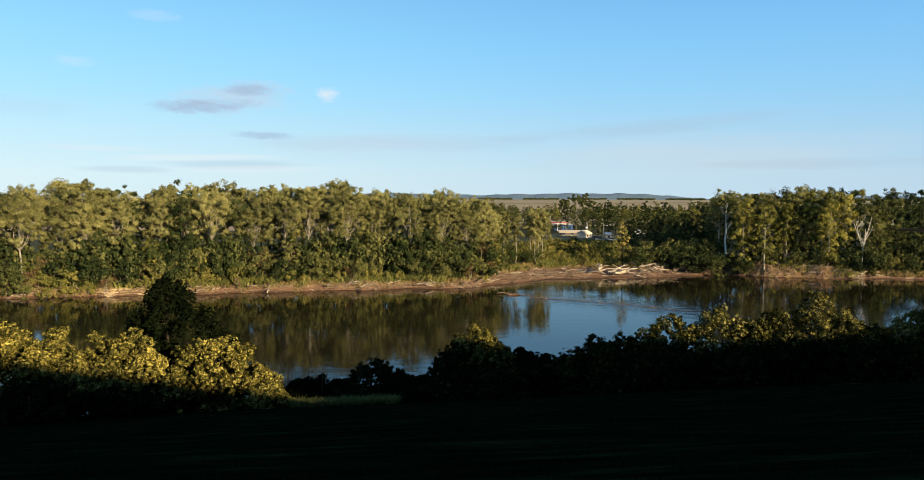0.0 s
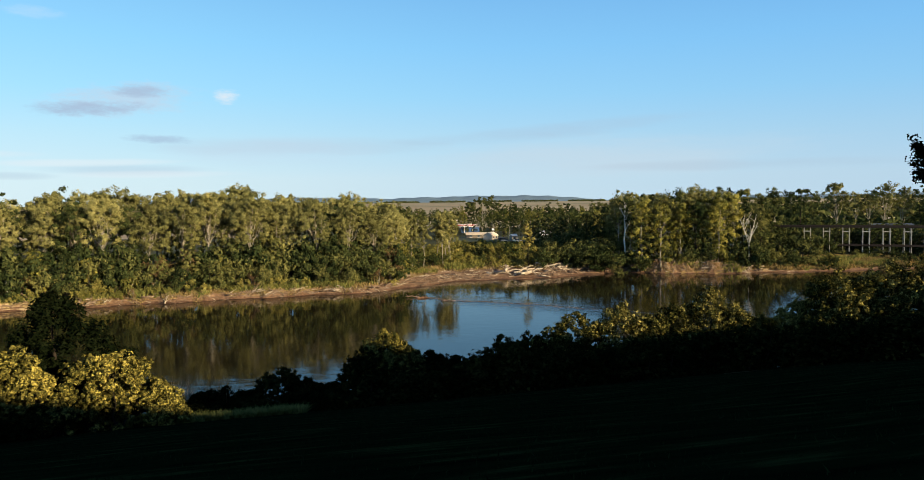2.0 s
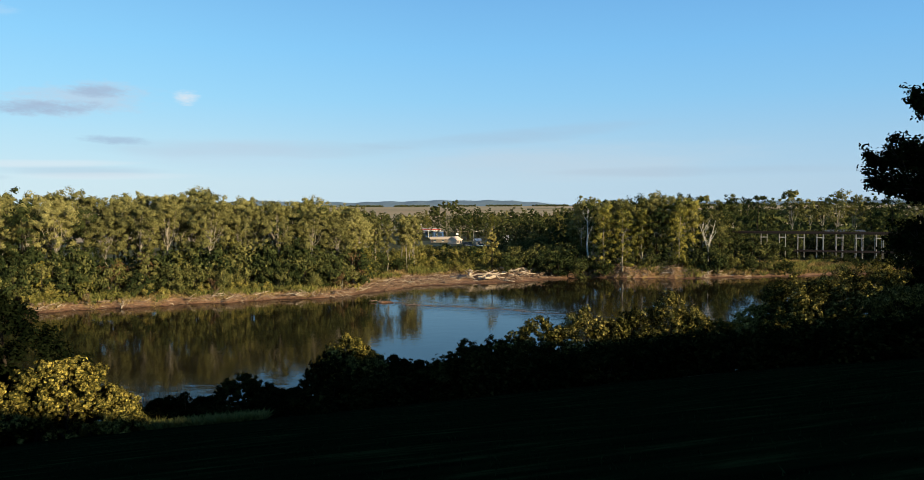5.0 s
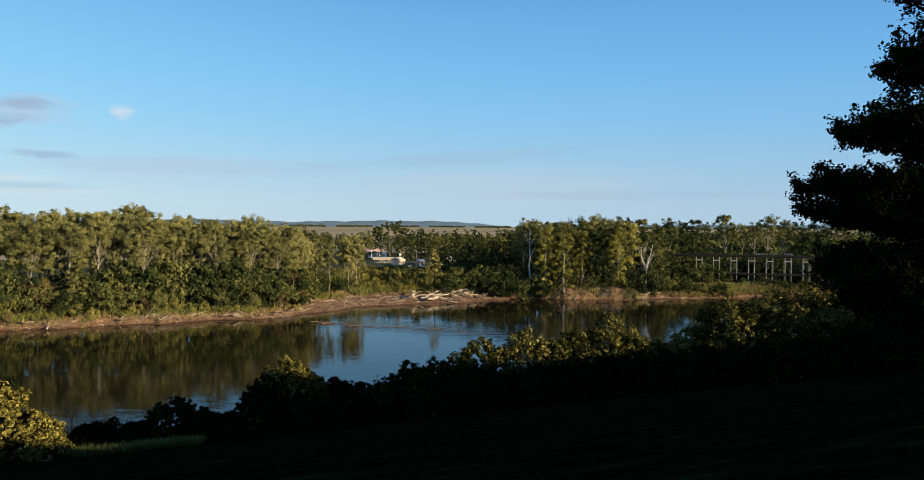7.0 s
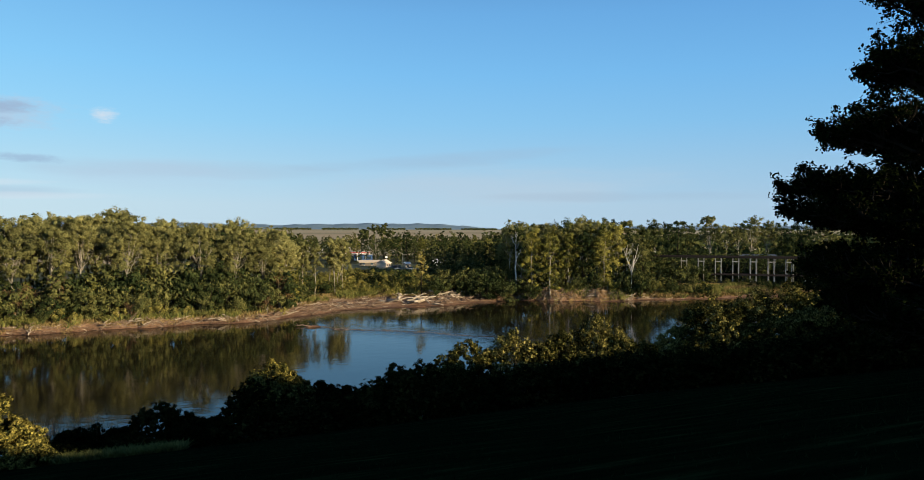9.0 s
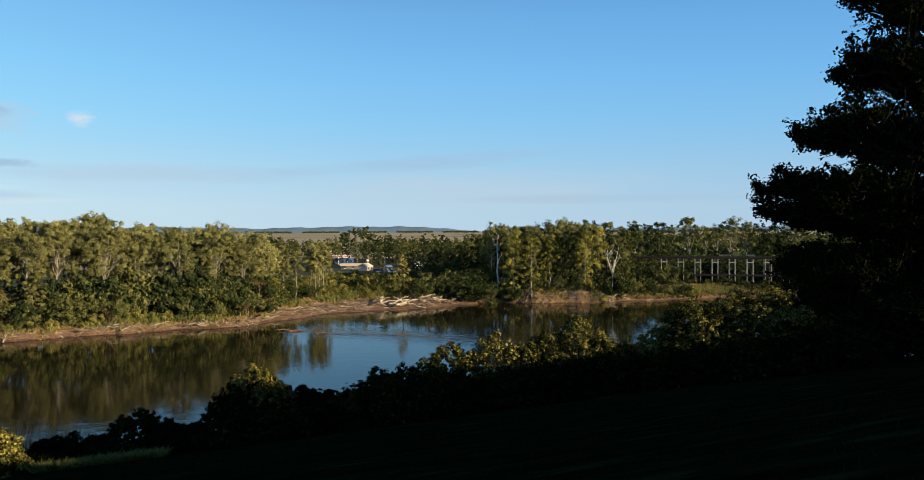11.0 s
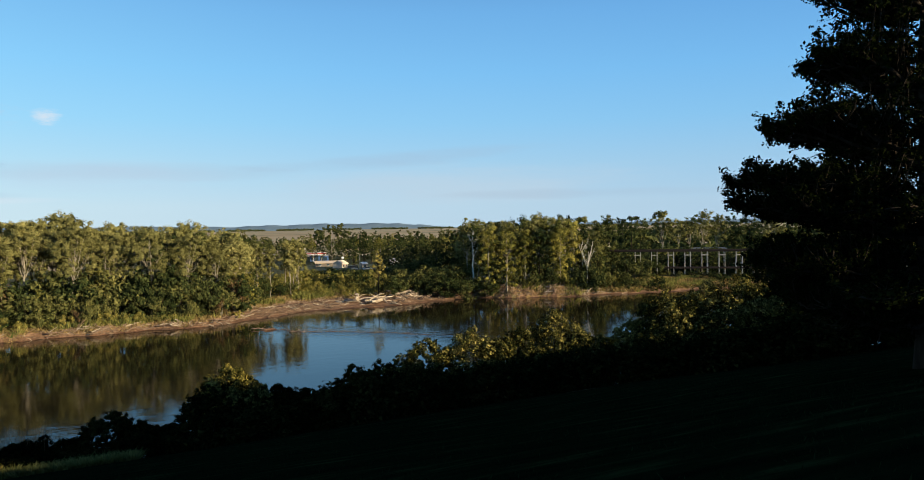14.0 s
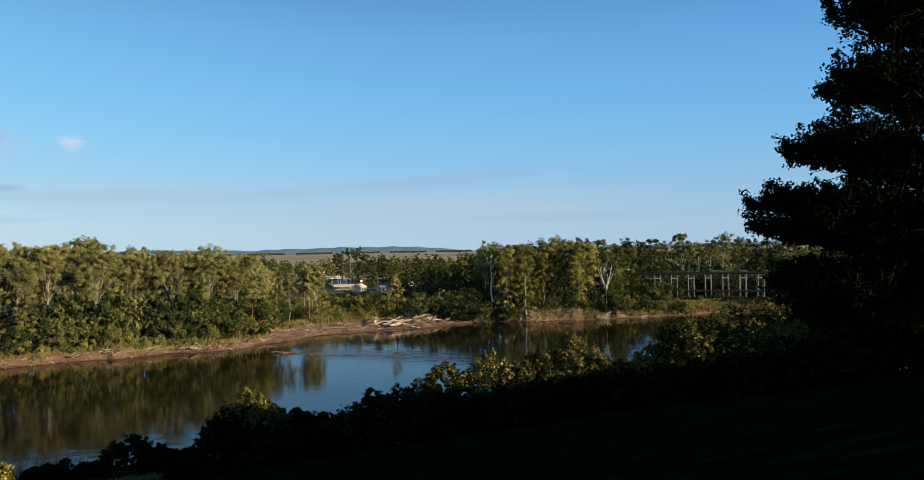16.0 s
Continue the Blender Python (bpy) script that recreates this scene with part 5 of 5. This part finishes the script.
build_mud_bar(*polar(12.4, 219.0), 8.0, 1.6, 0.35, 0, "low bar of pale mud breaking the water")
build_mud_bar(*polar(4.2, 177.5), 4.6, 1.3, 0.4, -8, "low hump of mud in the stream")
lay(dark_logs, 1, *polar(3.6, 179.0), 0.8, -12, 3, 2.1)
lay(dark_logs, 2, *polar(6.3, 172.0), 0.6, -15, 2, 2.0)


def build_ledge(x0, x1):
    """A cut ledge of pale river sand in low steps along the water."""
    rng = np.random.default_rng(55)
    profile = [(0.1, -0.3), (0.35, 0.45), (0.9, 0.55), (1.05, 1.0), (1.7, 1.1), (1.9, 1.65), (3.6, 1.85), (4.4, 1.2)]
    xs = np.linspace(x0, x1, 60)
    verts = []
    for i, x in enumerate(xs):
        fade = min(1.0, i / 6, (len(xs) - 1 - i) / 6)
        for out, z in profile:
            verts.append((x, float(shore(x)) + out + 0.12 * rng.normal(), z * (0.3 + 0.7 * fade) + 0.05 * rng.normal()))
    m = len(profile)
    faces = [(i * m + k, (i + 1) * m + k, (i + 1) * m + k + 1, i * m + k + 1) for i in range(len(xs) - 1) for k in range(m - 1)]
    tagged(new("sand_ledge", mesh("sand_ledge", verts, faces, SAND)), "pale stepped ledge of sand at the water's edge", "river bank", kind="structure")


build_ledge(-92.0, -76.0)


# ---- far woods and fields' edges ----
def build_far_woods():
    rng = np.random.default_rng(41)
    rows = [(3500, -24, 60, 9, 0.06), (2900, 20, 50, 8, 0.3), (2200, 20, 50, 8, 0.4), (1500, 20, 60, 12, 0.14), (900, 19, 60, 15, 0.22), (640, 30, 52, 17, 0.22), (520, 30, 52, 13, 0.25), (760, 2, 19, 11, 0.5), (700, -10, 3, 16, 0.35)]
    centres, radii = [], []
    for d, a0, a1, h, step in rows:
        a = a0
        while a < a1:
            a += step * (0.4 + 1.2 * rng.random())
            if math.sin(a * 1.7 + d) > 0.75:
                continue
            dd = d * (1 + 0.03 * rng.normal())
            hh = h * (0.7 + 0.5 * rng.random())
            centres.append((*polar(a, dd), gz(*polar(a, dd)) + hh * 0.5)), radii.append(hh * 0.5)
    me = mesh("far_woods", *leaves(rng, centres, radii, 40, 4.2, 1.0, 0.3, 0.4, three=True), DARKLEAF)
    tagged(new("far_woods", me), "distant dark tree lines between the fields", "woods", kind="stuff")


build_far_woods()


# ---- the yard across the river ----
def set_thing(ob, az, d, turn=0.0):
    x, y = polar(az, d)
    ob.matrix_basis = pose(x, y, gz(x, y), 0, 0, -az + turn)
    return ob


def boxes(name, parent, mat, *sizes, bevel=0.0, label=""):
    return part(name, mesh(name, *joined([box(*s, bevel) for s in sizes]), mat), parent, label)


def build_station():
    root = thing("filling_station", 0, 0, 0, "white filling-station canopy with a red stripe", "building")
    boxes("canopy", root, WHITE, (-8, 8, -4, 4, 4.5, 5.9), bevel=0.05)
    boxes("stripe", root, RED, (-8.05, 8.05, -4.06, 4.06, 5.15, 5.75), label="red stripe along the canopy")
    for x in (-5.5, 0, 5.5):
        for y in (-2.5, 2.5):
            boxes("post", root, WHITE, (x - 0.15, x + 0.15, y - 0.15, y + 0.15, 0, 4.6))
    shop = boxes("shop", root, BLUE, (-2, 10, 7, 15, 0, 3.6), bevel=0.05, label="low blue shop behind the pumps")
    boxes("roof", shop, GREY, (-2.4, 10.4, 6.6, 15.4, 3.6, 4.0))
    for x in (-0.5, 2.5, 5.5, 8.0):
        boxes("window", shop, GLASS_DARK, (x - 0.9, x + 0.9, 6.93, 7.02, 0.8, 2.6))
    mast = boxes("mast", root, STEEL, (-5.2, -5.0, -0.1, 0.1, 5.5, 9.0))
    boxes("sign", mast, WHITE, (-5.7, -4.5, -0.2, 0.2, 8.2, 9.2))
    return set_thing(root, 7.65, 470)


def gable_house(name, label, w, dp, h, rise, wall, roof, az, d, turn, windows=3):
    """A low building: walls, gabled roof with eaves, windows and a door."""
    root = thing(name, 0, 0, 0, label, "building")
    walls = boxes("wall", root, wall, (-w / 2, w / 2, -dp / 2, dp / 2, 0, h))
    verts = [(-w / 2 - 0.4, -dp / 2 - 0.5, h - 0.1), (w / 2 + 0.4, -dp / 2 - 0.5, h - 0.1), (w / 2 + 0.4, 0, h + rise), (-w / 2 - 0.4, 0, h + rise), (-w / 2 - 0.4, dp / 2 + 0.5, h - 0.1), (w / 2 + 0.4, dp / 2 + 0.5, h - 0.1)]
    verts += [(x, y, z + 0.18) for x, y, z in verts]
    faces = [(0, 1, 2, 3), (3, 2, 5, 4), (6, 9, 8, 7), (9, 10, 11, 8), (0, 6, 7, 1), (4, 5, 11, 10), (0, 3, 9, 6), (3, 4, 10, 9), (1, 7, 8, 2), (2, 8, 11, 5)]
    part("roof", mesh("roof", verts, faces, roof), root)
    part("gable", mesh("gable", [(s * w / 2, y, z) for s in (-1, 1) for y, z in ((-dp / 2, h), (dp / 2, h), (0, h + rise - 0.1))], [(0, 1, 2), (3, 4, 5)], wall), root)
    for k in range(windows):
        x = -w / 2 + w * (k + 0.5) / windows
        pane = boxes("window", root, GLASS_DARK, (x - 0.6, x + 0.6, -dp / 2 - 0.03, -dp / 2 + 0.02, 1.0, 2.1))
        boxes("frame", pane, WHITE, (x - 0.7, x + 0.7, -dp / 2 - 0.05, -dp / 2, 0.88, 1.0))
    boxes("door", root, RED if windows > 3 else TAN, (w * 0.35, w * 0.35 + 0.95, -dp / 2 - 0.04, -dp / 2 + 0.02, 0.02, 2.05))
    return set_thing(root, az, d, turn)


def build_car(name, label, paint_mat, long=4.6, high=1.5, van=False):
    root = thing(name, 0, 0, 0, label, "car", "parked vehicles")
    boxes("body", root, paint_mat, (-long / 2, long / 2, -0.9, 0.9, 0.35, 0.95 if not van else high), bevel=0.12)
    if not van:
        bm = bmesh.new()
        bmesh.ops.create_cube(bm, size=1.0, matrix=Matrix.LocRotScale((-0.1, 0, 1.2), None, (long * 0.55, 1.6, high - 0.9)))
        for v in bm.verts:
            if v.co.z > 1.2:
                v.co.x *= 0.68
        me = bpy.data.meshes.new("cabin")
        bm.to_mesh(me)
        bm.free()
        me.materials.append(GLASS_DARK)
        part("cabin", me, root)
    else:
        boxes("windscreen", root, GLASS_DARK, (long / 2 - 0.12, long / 2 + 0.02, -0.75, 0.75, 1.2, 1.8))
    for x in (-long * 0.31, long * 0.31):
        for y in (-0.88, 0.88):
            wheel = part("wheel", smooth(mesh("wheel", *tube([(x, y - 0.1, 0.34), (x, y + 0.1, 0.34)], [0.34, 0.34], 14), RUBBER)), root)
            part("rim", mesh("rim", *tube([(x, y - 0.115, 0.34), (x, y + 0.115, 0.34)], [0.19, 0.19], 10), WHITE), wheel)
    return root


def build_pole(name, label, az, d, h, arm=True, sign=None):
    root = thing(name, 0, 0, 0, label, "pole")
    part("mast", mesh("mast", *tube([(0, 0, 0), (0, 0, h)], [0.14, 0.09], 8), TIMBER), root)
    if arm:
        part("arm", mesh("arm", *tube([(0, 0, h - 0.1), (0.6, 0, h + 0.3), (1.6, 0, h + 0.35)], [0.07, 0.06, 0.05], 6), TIMBER), root)
        boxes("lamp_head", root, WHITE, (1.4, 2.1, -0.15, 0.15, h + 0.2, h + 0.42), bevel=0.05)
    if sign:
        boxes("panel", root, WHITE, (-sign[0] / 2, sign[0] / 2, -0.12, 0.12, h - 0.1, h + sign[1]), bevel=0.03)
    return set_thing(root, az, d)


build_station()
# the long shed's walls are coloured dark to stand for their shade
gable_house("long_shed", "long low shed with a cream metal roof", 13.5, 7, 2.4, 1.0, paint("shaded_siding", (0.13, 0.11, 0.09), 0.7), paint("cream_metal_roof", (0.60, 0.49, 0.36), 0.5), 8.75, 402, 6, 3)
gable_house("tan_cabin", "small cream cabin with a pale gabled roof", 6, 5.5, 2.6, 1.7, paint("cream_siding", (0.52, 0.42, 0.33)), paint("cream_shingle", (0.66, 0.56, 0.45), 0.7), 9.75, 384, 62, 2)
gable_house("grey_house", "low house with a grey roof among the trees", 12, 8, 3.0, 2.2, WHITE, GREY, 1.7, 405, -10, 4)
gable_house("tan_kiosk", "small tan hut with a white door", 2.6, 3, 2.8, 0.8, TAN, WHITE, 11.6, 372, 20, 1)
gable_house("farm_shed", "long dark-roofed shed behind the railway", 24, 12, 5.6, 1.8, paint("dark_siding", (0.06, 0.065, 0.07), 0.8), paint("slate_roof", (0.06, 0.075, 0.10), 0.7, spec=0.1), 38.2, 420, 12, 6)
gable_house("metal_barn", "grey metal barn beyond the railway", 16, 10, 4.2, 1.6, paint("grey_siding", (0.09, 0.10, 0.11), 0.8), paint("blue_grey_roof", (0.08, 0.10, 0.14), 0.7, spec=0.1), 40.6, 400, 8, 4)
gable_house("white_cottage", "small white cottage among dark trees", 6, 5, 2.8, 1.6, WHITE, GREY, 14.1, 400, 5, 2)
build_pole("sign_post", "white sign box on a tall pole", 14.8, 395, 7.6, False, (1.9, 1.9))
build_pole("yard_sign", "small white sign on a pole in the yard", 9.95, 388, 5.2, False, (1.3, 0.9))
build_pole("street_lamp", "street lamp with a curved arm in the yard", 11.25, 376, 7.0)
van = build_car("parked_van", "dark box van parked in the yard", paint("dark_van_paint", (0.06, 0.065, 0.07), 0.4), 4.8, 2.0, True)
set_thing(van, 10.75, 372, 25)
set_thing(build_car("parked_car", "silver car parked in the yard", GREY), 11.0, 364, 10)
set_thing(build_car("parked_car", "white car parked beside the hut", WHITE), 11.9, 362, -12)
set_thing(build_car("parked_truck", "white truck standing behind the trestle", WHITE, 6.5, 2.9, True), 36.3, 372, 15)
yard = mesh("yard", [(x, y, 0) for x, y in ((-22, -26), (34, -26), (40, 30), (-26, 30))], [(0, 1, 2, 3)], ROADGREY)
ob = tagged(new("yard_pavement", yard), "worn grass yard round the low buildings", "yard", kind="structure")
ob.matrix_basis = pose(*polar(9.6, 388), 3.62, 0, 0, -9.6)


# ---- railway trestle over the creek ----
def build_trestle():
    (x0, y0), (x1, y1) = polar(31.6, 292), polar(47, 300)
    long = math.hypot(x1 - x0, y1 - y0)
    root = thing("railway_trestle", x0, y0, 0, "long low railway trestle of pale posts and a dark deck", "bridge", turn=math.degrees(math.atan2(y1 - y0, x1 - x0)))
    top = EYE + 292 * math.tan(radians(-1.98))
    boxes("deck", root, STEEL, (-6, long, -2.2, 2.2, top - 0.4, top), label="dark steel deck")
    boxes("girder", root, STEEL, (0, long, -2.1, -1.7, top - 0.75, top - 0.4))
    for y in (-0.75, 0.75):
        boxes("rail", root, STEEL, (-6, long, y - 0.05, y + 0.05, top, top + 0.16))
    boxes("sill", root, STEEL, (18, long, -2.2, 2.2, top - 7.3, top - 6.7))
    PALE_POST = paint("pale_concrete", (0.46, 0.44, 0.40), 0.8)
    post_me = mesh("post", *box(-0.11, 0.11, -0.11, 0.11, top - 9.5, top - 0.4, 0.02), PALE_POST)
    cap_me = mesh("cap", *box(-1.3, 1.3, -0.14, 0.14, top - 2.2, top - 1.9), PALE_POST)
    brace_me = mesh("brace", *tube([(-1.0, 0, top - 6.6), (1.0, 0, top - 2.1)], [0.07, 0.07], 5), STEEL)
    x = 9.0
    while x < long - 2:
        for k in (-1.05, 1.05):
            for y in (-1.9, 1.9):
                p = part("post", post_me, root)
                p.location = (x + k, y, 0)
        c = part("cap", cap_me, root)
        c.location = (x, -1.95, 0)
        b = part("brace", brace_me, root)
        b.location = (x + 3.1, -1.6, 0)
        x += 6.3
    return root


build_trestle()
